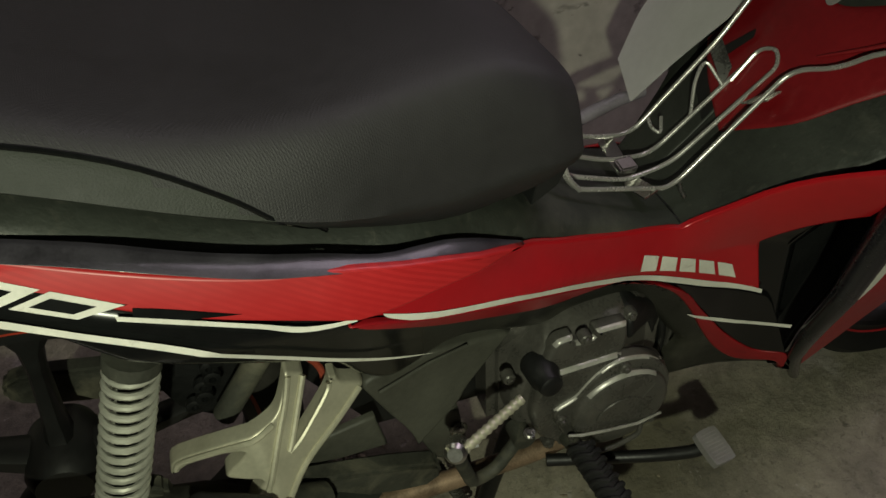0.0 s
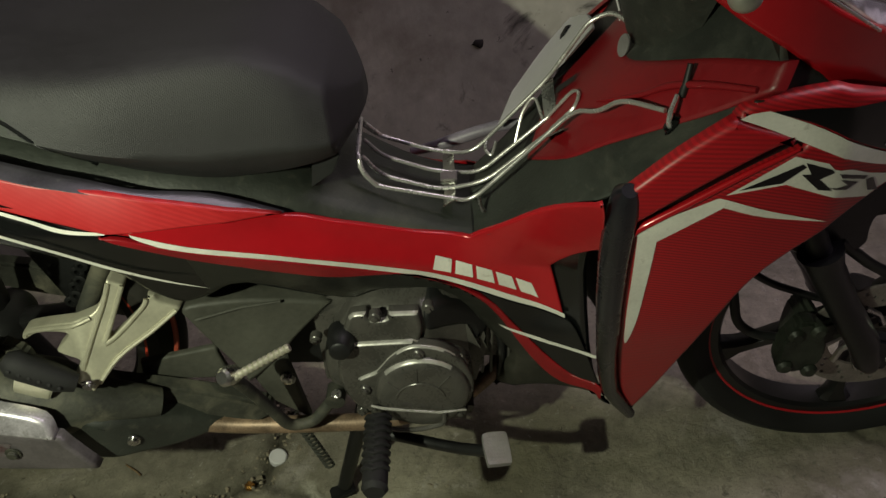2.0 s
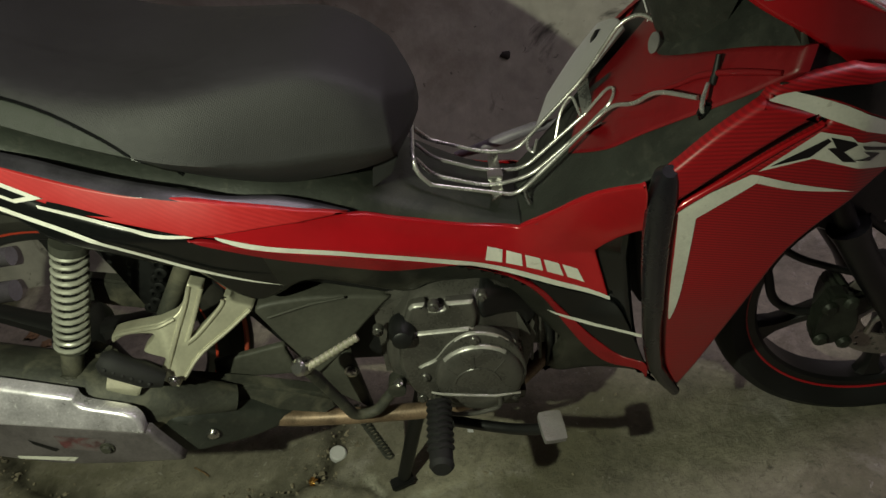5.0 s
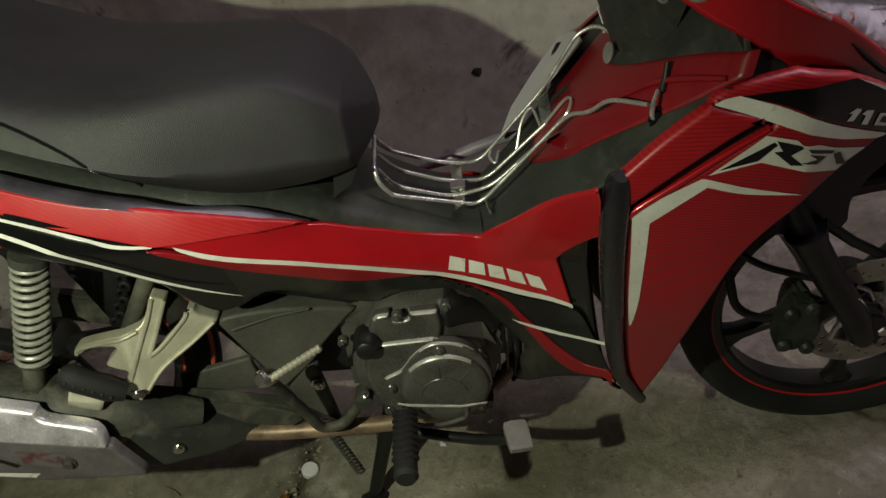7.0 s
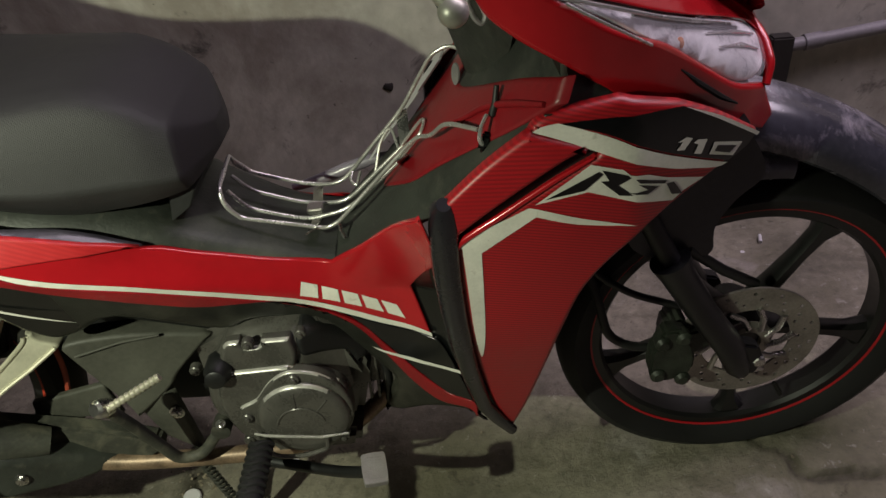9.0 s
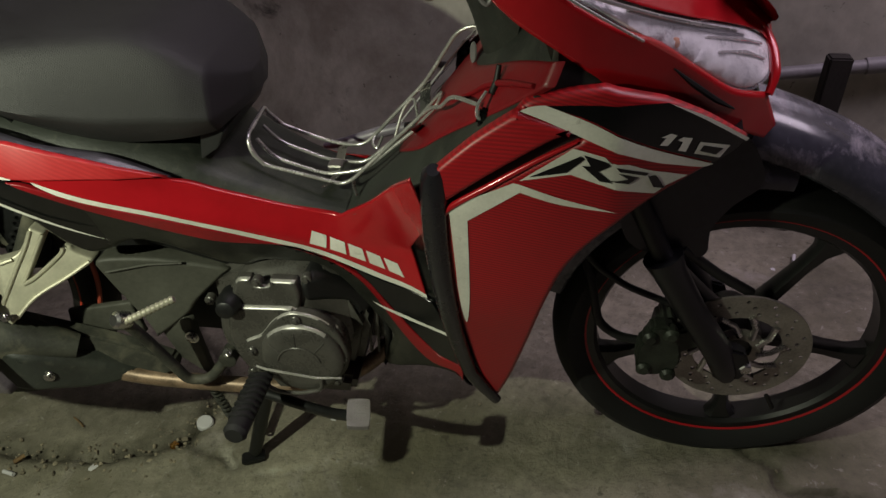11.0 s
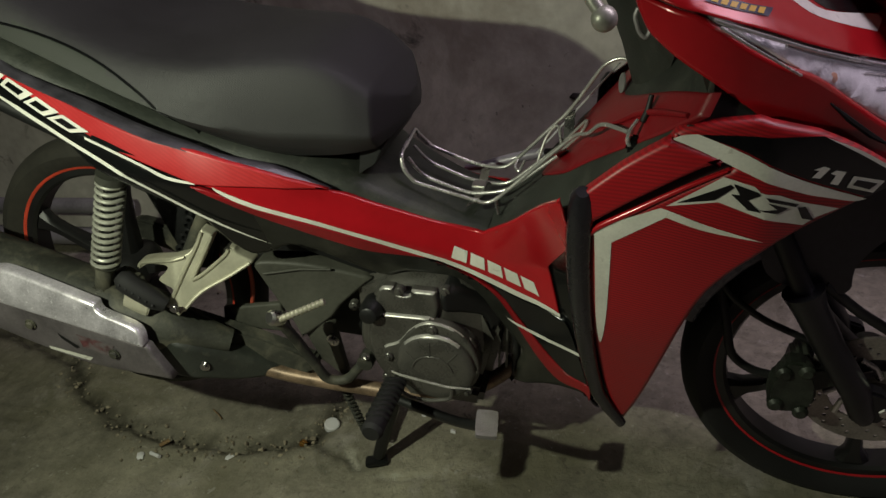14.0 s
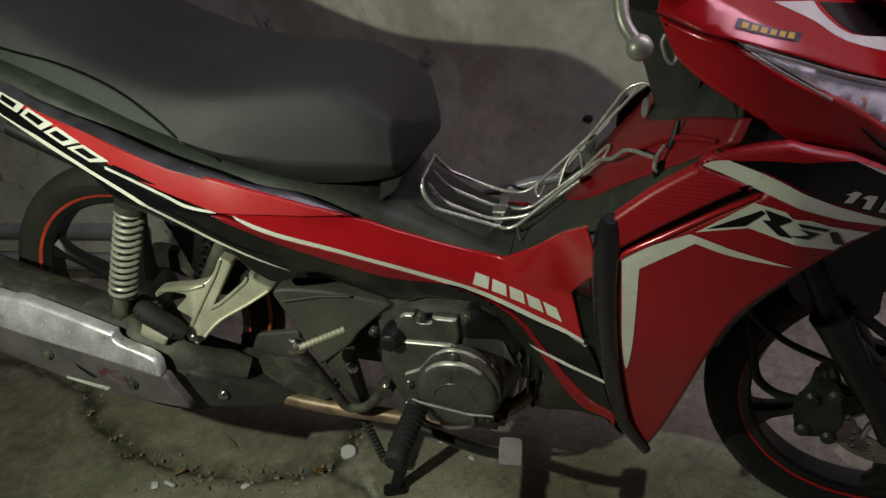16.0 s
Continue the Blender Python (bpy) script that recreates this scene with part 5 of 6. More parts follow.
# inner covers and frame
panel("battery_cover", [(0.294, 0.488, 1), (0.308, 0.498), (0.384, 0.484), (0.482, 0.447, 1), (0.42, 0.398), (0.399, 0.374), (0.341, 0.337, 1), (0.334, 0.372), (0.312, 0.434)], inner_cover_y, DUSTY, bike, out=0.0, edge=0.006, thick=0.03, label="dusty grey battery side cover")
tube("cover_crease", [(0.31, -0.121, 0.478), (0.37, -0.106, 0.480), (0.42, -0.094, 0.474)], 0.002, DUSTY, bike, sides=8)
panel("lower_plate", [(0.184, 0.376, 1), (0.3, 0.392, 1), (0.307, 0.329, 1), (0.176, 0.339, 1)], low_plate_y, DUSTY, bike, edge=0.004, thick=0.006, label="grey lower plate")
panel("pivot_plate", [(0.332, 0.379, 1), (0.4, 0.365, 1), (0.407, 0.237, 1), (0.359, 0.284, 1)], low_plate_y, DUSTY, bike, out=0.01, edge=0.004, thick=0.01)
bolt("bolt", (0.395, -0.098, 0.33), (0, -1, 0), 0.008, STEEL, bike)
plate("frame_centre", [(0.30, 0.30), (0.48, 0.28), (0.52, 0.50), (0.40, 0.60), (0.20, 0.66), (0.10, 0.68), (0.20, 0.50)], -0.03, 0.06, BLACK, bike, "black frame", bevel=0.004)
plate("rear_mudguard", [(0.10, 0.46), (0.16, 0.44), (0.20, 0.55), (0.18, 0.66), (0.02, 0.80), (-0.1, 0.82), (0.05, 0.64)], -0.045, 0.09, BLACK, bike, "black inner mudguard", bevel=0.006, steps=2)
chain = new("drive_chain")
chain.parent = bike
chain.matrix_parent_inverse = bike.matrix_basis.inverted()
for k in range(13):
    u = k / 12
    cx_, cz_ = 0.120 + 0.045 * u + 0.018 * math.sin(3.1 * u), 0.485 + 0.150 * u
    revolve("link", [(-0.004, 0.004), (-0.004, 0.0095), (0.004, 0.0095), (0.005, 0.007), (0.005, 0.004)], (cx_ + 0.006 * (k % 2), -0.062 - 0.004 * (k % 2), cz_), (0, -1, 0), BLACK, chain, segments=14, closed=True)
tube("frame_strut", [(0.150, -0.088, 0.485), (0.215, -0.095, 0.572), (0.245, -0.098, 0.606)], 0.013, FRAME_GREY, bike, "dusty frame strut", sides=12)
tube("frame_tube", [(0.52, -0.05, 0.44), (0.34, -0.075, 0.53), (0.16, -0.10, 0.64), (-0.1, -0.11, 0.79)], 0.014, BLACK, bike, sides=12)
tube("cable", [(0.205, -0.085, 0.59), (0.235, -0.088, 0.555), (0.262, -0.08, 0.50), (0.25, -0.07, 0.42), (0.23, -0.07, 0.36)], 0.004, ORANGE, bike, "thin red cable", bend=0.03, sides=8)

# engine
engine = new("engine")
engine.parent = bike
engine.matrix_parent_inverse = bike.matrix_basis.inverted()
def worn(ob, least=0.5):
    """Edges that face up turn pale: bare metal plus painted-in lit gloss."""
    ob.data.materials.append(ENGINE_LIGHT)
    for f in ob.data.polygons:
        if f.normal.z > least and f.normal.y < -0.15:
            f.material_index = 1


panel("crankcase_cover", [(0.528, 0.470), (0.505, 0.452), (0.473, 0.412), (0.461, 0.373), (0.459, 0.336), (0.477, 0.300), (0.510, 0.272), (0.561, 0.256), (0.626, 0.270), (0.657, 0.302), (0.677, 0.335), (0.695, 0.367), (0.696, 0.388), (0.667, 0.430), (0.628, 0.462), (0.578, 0.472)], crank_y, ENGINE, engine, out=-0.010, edge=0.012, thick=0.09, label="dark grey engine side cover")
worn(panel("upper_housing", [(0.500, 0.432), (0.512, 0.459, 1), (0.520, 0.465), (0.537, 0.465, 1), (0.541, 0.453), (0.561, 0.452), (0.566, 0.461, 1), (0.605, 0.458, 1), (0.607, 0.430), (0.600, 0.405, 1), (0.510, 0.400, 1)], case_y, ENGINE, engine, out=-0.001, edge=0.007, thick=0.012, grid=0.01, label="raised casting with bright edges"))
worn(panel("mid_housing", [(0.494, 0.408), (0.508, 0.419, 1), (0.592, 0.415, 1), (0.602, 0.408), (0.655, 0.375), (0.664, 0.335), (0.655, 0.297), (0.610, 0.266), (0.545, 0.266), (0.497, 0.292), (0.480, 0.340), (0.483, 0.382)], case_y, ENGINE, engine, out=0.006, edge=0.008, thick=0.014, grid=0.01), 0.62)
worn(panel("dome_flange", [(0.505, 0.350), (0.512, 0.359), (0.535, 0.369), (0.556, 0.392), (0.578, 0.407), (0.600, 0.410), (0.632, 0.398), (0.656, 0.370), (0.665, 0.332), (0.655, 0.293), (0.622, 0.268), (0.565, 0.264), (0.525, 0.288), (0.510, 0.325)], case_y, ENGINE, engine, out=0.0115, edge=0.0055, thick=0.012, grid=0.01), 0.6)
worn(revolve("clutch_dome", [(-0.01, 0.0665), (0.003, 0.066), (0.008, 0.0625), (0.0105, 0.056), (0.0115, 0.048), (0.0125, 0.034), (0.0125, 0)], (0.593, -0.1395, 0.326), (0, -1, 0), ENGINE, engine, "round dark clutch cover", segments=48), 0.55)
tube("dome_arc", [(0.590 + 0.034 * math.cos(radians(a)), -0.1525, 0.322 + 0.032 * math.sin(radians(a))) for a in range(5, 176, 9)], 0.0016, ENGINE, engine, sides=6)
for a_ in (40, 90, 140):
    a = radians(a_)
    tube("dome_rib", [(0.590 + 0.034 * math.cos(a), -0.1522, 0.322 + 0.032 * math.sin(a)), (0.592 + 0.056 * math.cos(a), -0.1500, 0.325 + 0.056 * math.sin(a))], 0.0016, ENGINE, engine, sides=6)
tube("casting_bar", [(0.519, -0.151, 0.3165), (0.535, -0.155, 0.314), (0.568, -0.157, 0.308), (0.612, -0.156, 0.297), (0.650, -0.149, 0.290)], [0.0016, 0.0022, 0.0022, 0.0022, 0.0016], ENGINE_LIGHT, engine, "polished bare metal casting edge", sides=8)
tube("casting_loop", [(0.522, -0.150, 0.312), (0.526, -0.156, 0.285), (0.545, -0.158, 0.270), (0.580, -0.158, 0.266), (0.617, -0.156, 0.272), (0.619, -0.153, 0.292)], 0.0034, ENGINE, engine, sides=8, bend=0.012)
panel("starter_housing", [(0.612, 0.456), (0.626, 0.462), (0.662, 0.430), (0.694, 0.388), (0.693, 0.362), (0.672, 0.350), (0.664, 0.384), (0.634, 0.406), (0.611, 0.420)], crank_y, BLACK, engine, out=-0.004, edge=0.010, thick=0.012, grid=0.01, label="black rounded starter housing")
for x, y, z in ((0.549, -0.131, 0.462), (0.617, -0.112, 0.452), (0.597, -0.142, 0.399), (0.514, -0.142, 0.339), (0.459, -0.118, 0.420), (0.655, -0.138, 0.318), (0.640, -0.142, 0.277), (0.500, -0.134, 0.288)):
    revolve("bolt_boss", [(-0.01, 0.0085), (0.001, 0.008), (0.0025, 0.0065), (0.0025, 0.0045), (0.0055, 0.004), (0.006, 0.003), (0.006, 0)], (x, y, z), (0, -1, 0), ENGINE, engine, segments=14)
revolve("oil_cap", [(-0.02, 0.019), (0.008, 0.019), (0.012, 0.016), (0.024, 0.014), (0.026, 0.011), (0.026, 0)], (0.496, -0.128, 0.424), (0.05, -1, 0.1), BLACK, engine, "black oil filler cap", segments=20)
plate("sump", [(0.50, 0.27), (0.66, 0.25), (0.65, 0.215), (0.52, 0.225)], -0.11, 0.2, ENGINE, engine, bevel=0.01)
plate("crankcase", [(0.44, 0.28), (0.66, 0.25), (0.69, 0.34), (0.66, 0.44), (0.52, 0.47), (0.45, 0.44)], -0.08, 0.17, ENGINE, engine, bevel=0.012)
for k in range(6):
    plate("cylinder_fin", [(0.672 + 0.013 * k, 0.26), (0.676 + 0.013 * k, 0.26), (0.690 + 0.013 * k, 0.40), (0.686 + 0.013 * k, 0.40)], -0.055, 0.11, ENGINE, engine, bevel=0.001)
plate("cylinder", [(0.66, 0.28), (0.75, 0.27), (0.765, 0.38), (0.68, 0.39)], -0.04, 0.08, ENGINE, engine, bevel=0.006)
plate("cylinder_head", [(0.75, 0.255), (0.79, 0.26), (0.81, 0.37), (0.76, 0.39)], -0.055, 0.11, ENGINE, engine, bevel=0.008)
tube("breather_hose", [(0.66, -0.04, 0.43), (0.695, -0.05, 0.38), (0.71, -0.05, 0.32), (0.70, -0.05, 0.25)], 0.006, BLACK, engine, bend=0.03)

# kick starter
kick = new("kick_starter")
kick.parent = bike
kick.matrix_parent_inverse = bike.matrix_basis.inverted()
tube("lever", [(0.466, -0.128, 0.318), (0.425, -0.135, 0.274), (0.392, -0.142, 0.278), (0.372, -0.178, 0.40), (0.366, -0.198, 0.446)], 0.0085, FRAME_GREY, kick, "grey steel kick lever", sides=12, bend=0.03)
revolve("boss", [(-0.018, 0), (-0.018, 0.014), (0.010, 0.014), (0.012, 0.008), (0.012, 0)], (0.466, -0.128, 0.316), (0, -1, 0), FRAME_GREY, kick, segments=20)
bolt("bolt", (0.472, -0.14, 0.334), (0, -0.3, 1), 0.005, STEEL, kick)
revolve("pivot", [(-0.014, 0), (-0.014, 0.012), (-0.004, 0.013), (0.008, 0.012), (0.012, 0.008), (0.012, 0)], (0.366, -0.203, 0.452), (-0.3, -0.7, 0.5), STEEL, kick, segments=20)
n_ = 22
a_, b_ = Vector((0.372, -0.205, 0.450)), Vector((0.448, -0.186, 0.476))
tube("pedal", [a_.lerp(b_, k / n_) for k in range(n_ + 1)], [0.0062 if k % 2 else 0.0048 for k in range(n_ + 1)], ALLOY, kick, "ribbed steel kick pedal", sides=14)

# foot pegs, brake pedal, stand
for s in (-1, 1):
    c, e = Vector((0.528, s * 0.165, 0.303)), Vector((0.534, s * 0.292, 0.318))
    pg = tube("foot_peg", [c.lerp(e, u) for u in (0, 0.03, 0.5, 0.9, 0.965, 1.0)], [0.013, 0.0165, 0.0165, 0.0165, 0.0155, 0.009], RUBBER, bike, "black rubber foot peg with slanted ribs", sides=18)
    for k in range(8):
        u = 0.09 + 0.105 * k
        m = c.lerp(e, u)
        tube("rib", [m + Vector((math.cos(a) * 0.0168, s * -0.010 * abs(math.cos(a)), math.sin(a) * 0.0168)) for a in (radians(-10 + 20 * j) for j in range(11))], [0.0014] + [0.0034] * 9 + [0.0014], RUBBER, pg, sides=6)
    tube("end_cap", [e - Vector((0, s * 0.004, 0)), e + Vector((0, s * 0.003, 0))], [0.0175, 0.013], RUBBER, pg, sides=18)
    tube("peg_bar", [(0.52, s * 0.05, 0.27), (0.525, s * 0.14, 0.29), (0.528, s * 0.17, 0.303)], 0.011, FRAME_GREY, bike, sides=12)
tube("brake_arm", [(0.50, -0.125, 0.235), (0.575, -0.150, 0.232), (0.63, -0.178, 0.244), (0.668, -0.20, 0.262), (0.682, -0.205, 0.272)], 0.0085, BLACK, bike, "black brake pedal arm", sides=10, bend=0.04)
PAD_POSE = pose(0.687, -0.210, 0.273, 16, 10, 10) @ pose(0, 0, 0, 90, 0, 0)
pad = plate("brake_pedal", [(-0.017, -0.016), (-0.0165, 0.019), (-0.011, 0.023), (0.011, 0.023), (0.0165, 0.019), (0.017, -0.016), (0.012, -0.022), (-0.012, -0.022)], 0.0, 0.011, PAD, bike, "worn steel brake pedal pad", bevel=0.0028, turn=PAD_POSE, steps=3)
for i in range(7):
    for j in range(8):
        q = PAD_POSE @ Vector((-0.0105 + 0.0035 * i, 0.0108, -0.0158 + 0.0045 * j))
        revolve("stud", [(0, 0.0014), (0.0009, 0.0007), (0.001, 0)], q, (0.15, -0.25, 1), PAD, pad, segments=5)
stand = new("side_stand")
stand.parent = bike
stand.matrix_parent_inverse = bike.matrix_basis.inverted()
tube("leg", [(0.497, -0.045, 0.25), (0.45, -0.05, 0.122), (0.41, -0.058, 0.014)], [0.014, 0.013, 0.012], BLACK, stand, "black stand leg", sides=12)
box("foot", (0.044, 0.026, 0.012), pose(0.405, -0.062, 0.003, 0, 0, 20), BLACK, stand, bevel=0.003)
tube("stand_spring", [Vector((0.365, -0.056, 0.205)).lerp(Vector((0.398, -0.062, 0.075)), k / 120) + Vector((math.cos(k * 0.8) * 0.007, math.sin(k * 0.8) * 0.007, 0)) for k in range(121)], 0.0024, FRAME_GREY, stand, sides=6)

# wire rack
rack = new("wire_rack")
rack.matrix_basis = pose(0.68, 0.0, 0.56)
tagged(rack, "chromed wire luggage rack fixed over the footboard tunnel", "rack")
RODS = {"left": [(0.556, 0.040, 0.652), (0.571, 0.045, 0.632), (0.644, 0.045, 0.598), (0.694, 0.045, 0.588), (0.801, 0.045, 0.685), (0.854, 0.04, 0.757), (0.881, 0.036, 0.767), (0.902, 0.03, 0.75)],
        "second": [(0.557, 0.012, 0.645), (0.577, 0.012, 0.618), (0.645, 0.012, 0.585), (0.702, 0.012, 0.576), (0.814, 0.012, 0.661)],
        "third": [(0.557, -0.022, 0.640), (0.576, -0.022, 0.609), (0.651, -0.022, 0.577), (0.709, -0.022, 0.583), (0.808, -0.022, 0.655)],
        "right": [(0.556, -0.05, 0.643), (0.570, -0.056, 0.616), (0.682, -0.056, 0.579), (0.699, -0.056, 0.586), (0.822, -0.056, 0.690), (0.842, -0.095, 0.704), (0.862, -0.125, 0.733), (0.898, -0.168, 0.737)]}
for pts in RODS.values():
    tube("rod", pts, 0.0029, CHROME, rack, sides=10, bend=0.02)
tube("end_wire", [(0.575, 0.045, 0.630), (0.557, 0.041, 0.654), (0.555, 0.036, 0.664), (0.557, -0.05, 0.658), (0.560, -0.058, 0.636), (0.575, -0.056, 0.614)], 0.0032, CHROME, rack, sides=10, bend=0.012)
for pts in ([(0.661, 0.05, 0.590), (0.661, 0.012, 0.578), (0.661, -0.022, 0.572), (0.661, -0.062, 0.583)], [(0.800, 0.05, 0.682), (0.800, 0.012, 0.645), (0.798, -0.022, 0.643), (0.800, -0.062, 0.668)]):
    strap = loft("strap", [[(x - 0.008, y, z - 0.004), (x + 0.008, y, z + 0.003), (x + 0.008, y, z + 0.001), (x - 0.008, y, z - 0.006)] for x, y, z in pts], STEEL, rack, "flat steel strap", closed=True, caps=True)
box("clamp", (0.022, 0.020, 0.010), pose(0.661, -0.004, 0.583, 8, 4, 0), STEEL, rack, "steel clamp", 0.002)
tube("loop", [(0.796, -0.024, 0.650), (0.826, -0.03, 0.680), (0.834, -0.015, 0.692), (0.828, 0.006, 0.684), (0.796, 0.006, 0.652)], 0.0024, CHROME, rack, bend=0.012, sides=8)
tube("loop", [(0.752, 0.012, 0.614), (0.765, 0.03, 0.650), (0.783, 0.04, 0.668), (0.79, 0.012, 0.645)], 0.0022, CHROME, rack, bend=0.012, sides=8)
tube("loop", [(0.716, 0.045, 0.606), (0.712, 0.03, 0.60), (0.720, 0.02, 0.594), (0.728, 0.035, 0.608)], 0.0022, CHROME, rack, bend=0.006, sides=8)
tube("foot_wire", [(0.699, -0.056, 0.584), (0.700, -0.06, 0.572), (0.704, -0.064, 0.564)], 0.003, STEEL, rack, sides=8)

# bag hook with its clip
hook = new("bag_hook")
hook.matrix_basis = pose(0.92, -0.16, 0.73)
tagged(hook, "small chrome bag hook with a black lever on the leg shield", "hook")
tube("lever", [(0.924, -0.154, 0.778), (0.920, -0.158, 0.760), (0.914, -0.165, 0.748)], [0.003, 0.004, 0.0045], BLACK, hook, sides=10)
tube("clip", [(0.909, -0.168, 0.752), (0.900, -0.182, 0.744), (0.897, -0.186, 0.732), (0.902, -0.178, 0.722), (0.908, -0.170, 0.732)], 0.0028, BRIGHT, hook, "bent bright steel clip", sides=8, bend=0.006)
box("clip_body", (0.012, 0.011, 0.022), pose(0.903, -0.178, 0.727, 10, 20, 0), BLACK_GLOSS, hook, bevel=0.003)
tube("shank", [(0.903, -0.178, 0.722), (0.899, -0.177, 0.710), (0.897, -0.176, 0.702)], [0.0055, 0.004, 0.0045], BLACK_GLOSS, hook, sides=10)
tube("tip", [(0.898, -0.176, 0.703), (0.890, -0.180, 0.697)], 0.0036, CHROME, hook, sides=8)
link = tube("key_ring", [(0.909, -0.17, 0.884), (0.905, -0.17, 0.875), (0.910, -0.172, 0.857), (0.917, -0.172, 0.850), (0.922, -0.17, 0.857), (0.919, -0.168, 0.866), (0.912, -0.168, 0.886)], 0.0028, PAD, None, sides=8, bend=0.006)
tagged(link, "worn pale steel link hanging under the handlebar cowl", "link")
loop_ = tube("cable_tie", [(0.886, 0.05, 0.785), (0.893, 0.05, 0.757), (0.893, 0.05, 0.735), (0.886, 0.05, 0.718), (0.876, 0.05, 0.711), (0.872, 0.05, 0.716)], [0.0012, 0.0015, 0.002, 0.0028, 0.003, 0.002], PAPER, None, sides=8, bend=0.008)
tagged(loop_, "pale looped plastic cable tie at the rack top", "cable tie")

# brake lever
lever = new("brake_lever")
lever.parent = bike
lever.matrix_parent_inverse = bike.matrix_basis.inverted()
tube("blade", [(0.890, -0.378, 0.929), (0.876, -0.372, 0.948), (0.872, -0.35, 0.985), (0.885, -0.30, 1.02), (0.92, -0.24, 1.03)], [0.006, 0.0062, 0.007, 0.008, 0.009], SILVER, lever, "silver brake lever", sides=12, bend=0.02)
bm_ = bmesh.new()
bmesh.ops.create_uvsphere(bm_, u_segments=20, v_segments=14, radius=0.0115, matrix=Matrix.Translation((0.890, -0.378, 0.928)))
part("ball_end", bm_, SILVER, lever)


# ---- loose things ----
def sheet_x(y, z):
    """The sheet stands stiff and straight against the shield."""
    return inner_x(0.14, 0.60) - 0.02 + 0.93 * (z - 0.60) + 0.22 * (y - 0.14)


sheet_ = panel("white_sheet", [(0.112, 0.586, 1), (0.20, 0.597, 1), (0.232, 0.645), (0.228, 0.690, 1), (0.150, 0.722), (0.060, 0.738, 1), (0.062, 0.705), (0.078, 0.670), (0.092, 0.640)], sheet_x, PAPER, None, out=0.0, edge=0, thick=0.003, grid=0.03, steps=8, inner=True)
tagged(sheet_, "white plastic sheet tucked behind the wire rack", "sheet")
tag_ = revolve("key_tag", [(-0.001, 0), (-0.001, 0.011), (0.001, 0.011), (0.001, 0)], (0, 0, 0), (0, -1, 0), PAD, None, segments=24)
for v in tag_.data.vertices:
    v.co = pose(0.882, -0.030, 0.751, 0, 24, -62) @ Vector((v.co.x * 0.75, v.co.y, v.co.z * 1.5))
tagged(tag_, "oval white plastic tag hanging at the rack top", "tag")
rod_ = tube("plastic_tube", [(0.600, 0.14, 0.546), (0.644, 0.14, 0.553), (0.692, 0.14, 0.565), (0.730, 0.14, 0.573), (0.768, 0.14, 0.575)], [0.006, 0.009, 0.010, 0.009, 0.007], LILAC, None, sides=14)
tagged(rod_, "pale lilac plastic tube lying behind the rack", "tube")


def crumpled(name, at, size, material, words, kind, seed, flat=0.4, sides=9):
    """A small irregular bit of litter resting on the floor."""
    rnd = random.Random(seed)
    bm = bmesh.new()
    bmesh.ops.create_icosphere(bm, subdivisions=2, radius=size)
    for v in bm.verts:
        k = 0.75 + 0.5 * noise.noise(v.co * (1.6 / size) + Vector((seed, 0, 0)))
        v.co = Vector((v.co.x * k * rnd.uniform(0.95, 1.05), v.co.y * k * 0.8, v.co.z * k * flat))
    low = min(v.co.z for v in bm.verts)
    bmesh.ops.transform(bm, matrix=Matrix.Translation((at[0], at[1], -0.007 - low)) @ pose(0, 0, 0, 0, 0, rnd.uniform(0, 360)), verts=bm.verts)
    return tagged(finish(name, bm, material), words, kind)


cap = revolve("bottle_cap", [(0.0, 0.0165), (0.010, 0.0165), (0.0125, 0.014), (0.0125, 0.0), (0.0105, 0.0), (0.0105, 0.0145), (0.0, 0.0150)], (0.272, 0.023, -0.004), (0.25, -0.15, 1), PAPER, None, segments=24, closed=True)
tagged(cap, "dented white bottle cap lying on the concrete", "bottle cap")
crumpled("paper_scrap", (0.085, -0.09), 0.013, PAPER, "pale flat paper scrap on the concrete", "litter", 3, 0.2)
crumpled("paper_scrap", (-0.115, -0.118), 0.014, PAPER, "pale crumpled paper scrap on the concrete", "litter", 5, 0.35)
butt = tube("cigarette_butt", [(-0.092, -0.110, 0.001), (-0.066, -0.117, 0.001)], 0.0042, PAPER, None, sides=10)
tagged(butt, "white cigarette butt lying on the concrete", "cigarette butt")
butt = tube("cigarette_butt", [(-0.085, -0.088, 0.001), (-0.072, -0.070, 0.001)], 0.0045, LEAF, None, sides=10)
tagged(butt, "tan cigarette filter lying on the concrete", "cigarette butt")
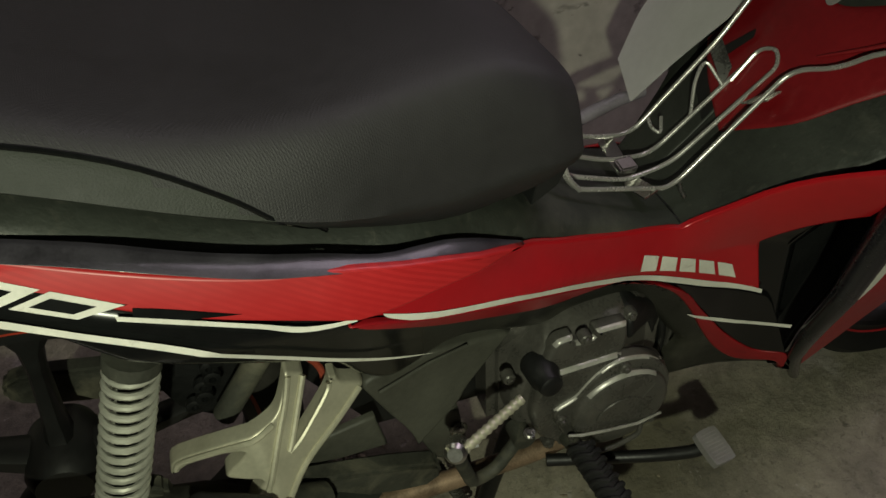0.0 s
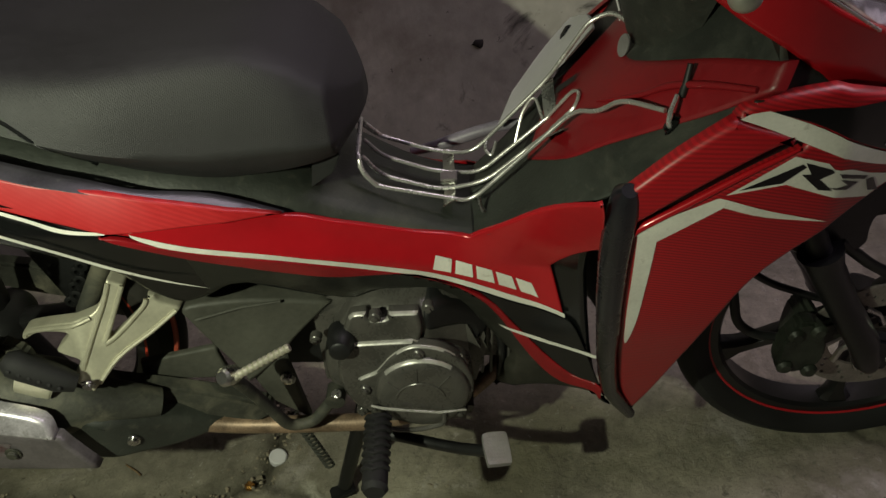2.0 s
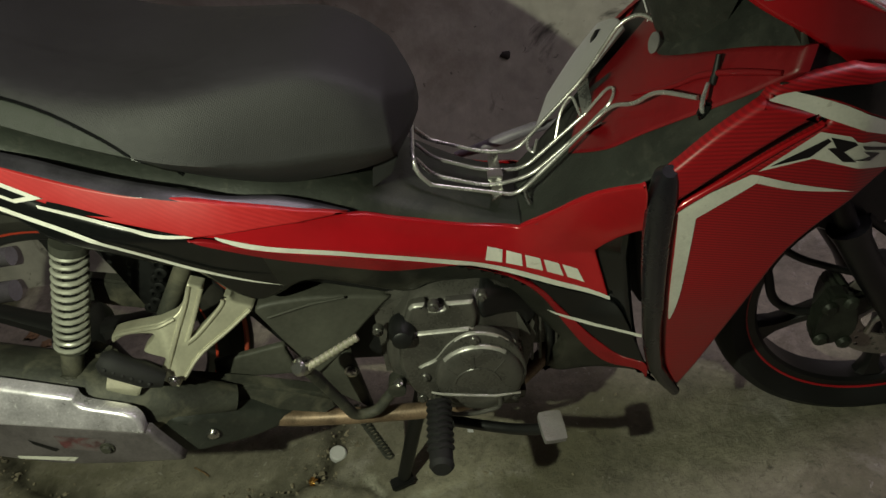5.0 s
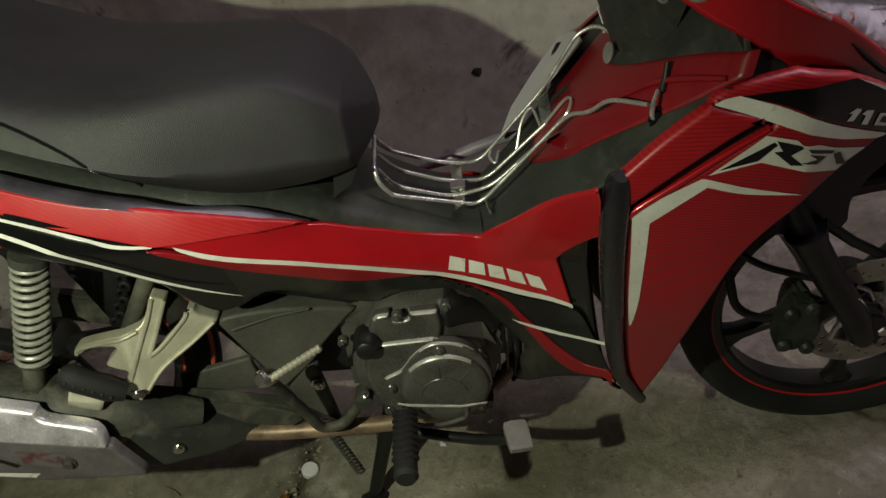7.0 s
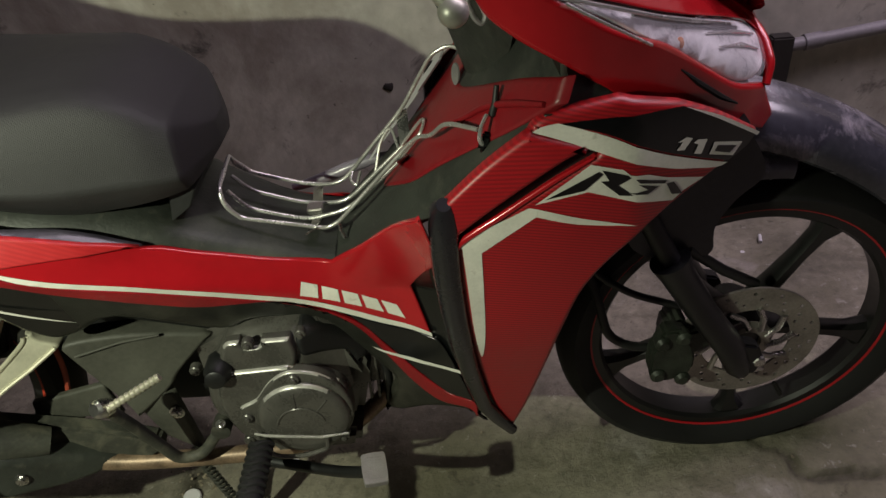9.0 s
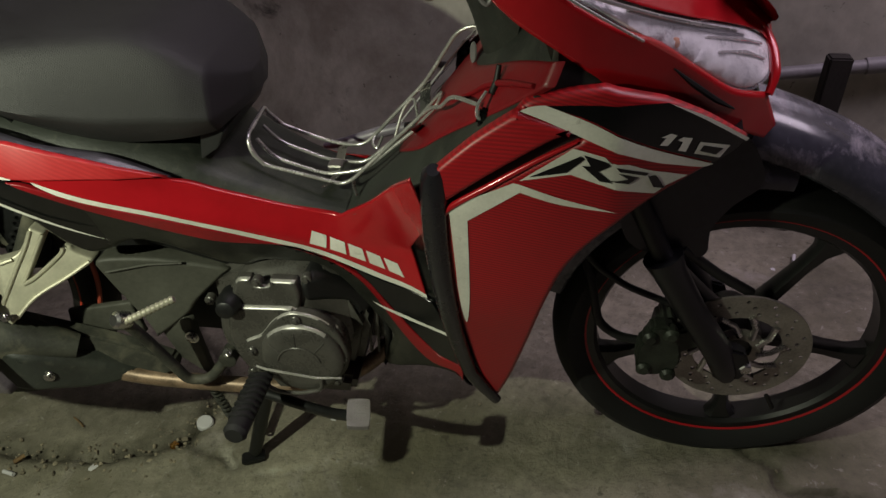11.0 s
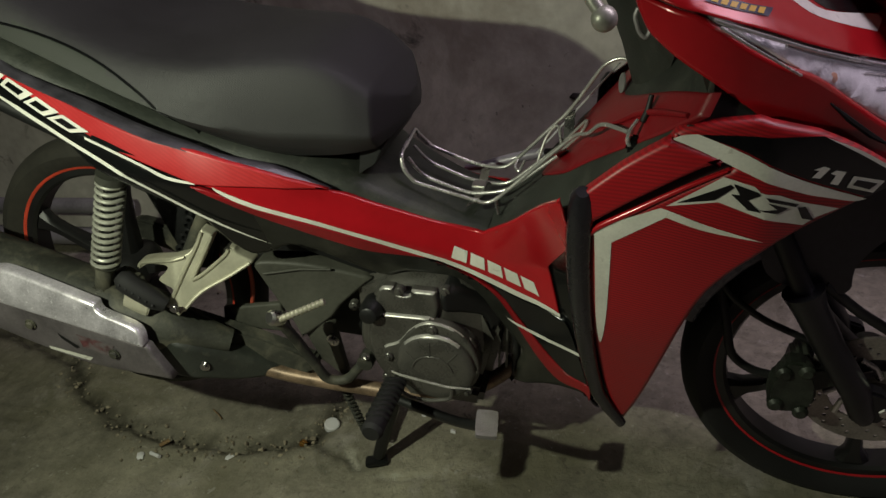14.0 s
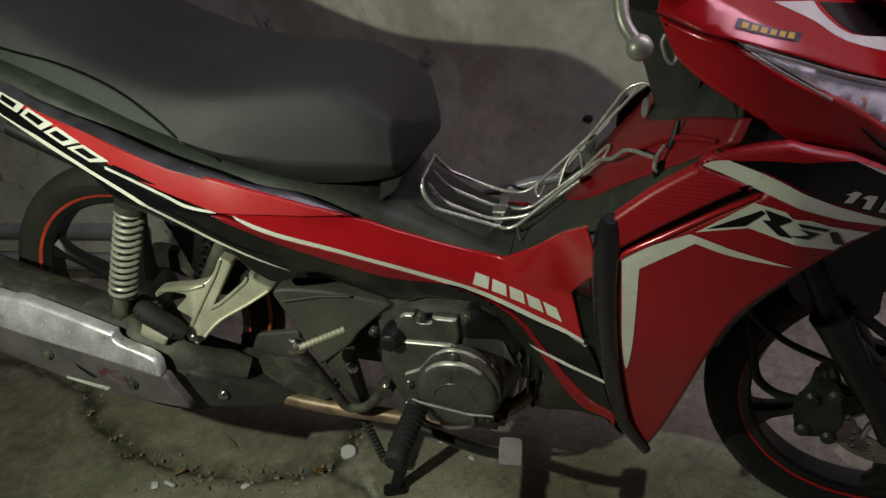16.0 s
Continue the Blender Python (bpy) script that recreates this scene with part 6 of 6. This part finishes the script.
butt = tube("cigarette_butt", [(1.522, 0.548, 0.002), (1.530, 0.575, 0.002)], 0.0045, PAPER, None, sides=10)
tagged(butt, "white cigarette butt lying near the wall", "cigarette butt")
crumpled("paper_scrap", (1.472, 0.528), 0.009, PAPER, "tiny white paper scrap near the wall", "litter", 8)
crumpled("paper_scrap", (0.534, 0.044), 0.009, PAPER, "small white paper scrap under the brake pedal", "litter", 21, 0.4)
crumpled("paper_scrap", (0.462, 0.087), 0.010, PAPER, "small white paper scrap under the engine", "litter", 23, 0.4)
crumpled("foil_wrapper", (0.228, -0.032), 0.013, FOIL, "glittering orange foil wrapper in the dirty joint", "wrapper", 11, 0.5)
crumpled("dry_leaf", (-0.60, 0.545), 0.032, LEAF, "curled dry brown leaf at the foot of the wall", "leaf", 13, 0.35)
crumpled("dry_leaf", (-0.55, 0.50), 0.022, LEAF, "small dry brown leaf at the foot of the wall", "leaf", 17, 0.35)
twig = tube("twig", [(-0.025, 0.035, -0.001), (0.0, 0.018, 0.001), (0.012, 0.008, 0.0)], 0.0016, LEAF, None, sides=6)
tagged(twig, "thin pale twig lying under the muffler", "twig")


def grit():
    """Small stones and crumbs gathered along the joint."""
    rnd = random.Random(4)
    bm = bmesh.new()
    for k in range(420):
        if k < 300:
            a = rnd.random() * (len(JOINT) - 4) + 2
            i = int(a)
            p = Vector(JOINT[i]).lerp(Vector(JOINT[i + 1]), a - i) + Vector((rnd.gauss(0, 0.03), rnd.gauss(-0.012, 0.028)))
        else:
            p = Vector((rnd.uniform(-0.5, 1.8), rnd.uniform(-0.35, 0.6)))
        r = rnd.choice((0.0015, 0.002, 0.003, 0.0045))
        m = Matrix.Translation((p.x, p.y, -0.004)) @ pose(0, 0, 0, rnd.uniform(0, 90), 0, rnd.uniform(0, 360)) @ Matrix.Diagonal((r * rnd.uniform(0.8, 1.8), r, r * rnd.uniform(0.5, 1), 1))
        bmesh.ops.create_icosphere(bm, subdivisions=1, radius=1, matrix=m)
    ob = finish("grit", bm, GRIT)
    return tagged(ob, "loose grit and crumbs along the concrete joint", "grit", kind="stuff")


grit()
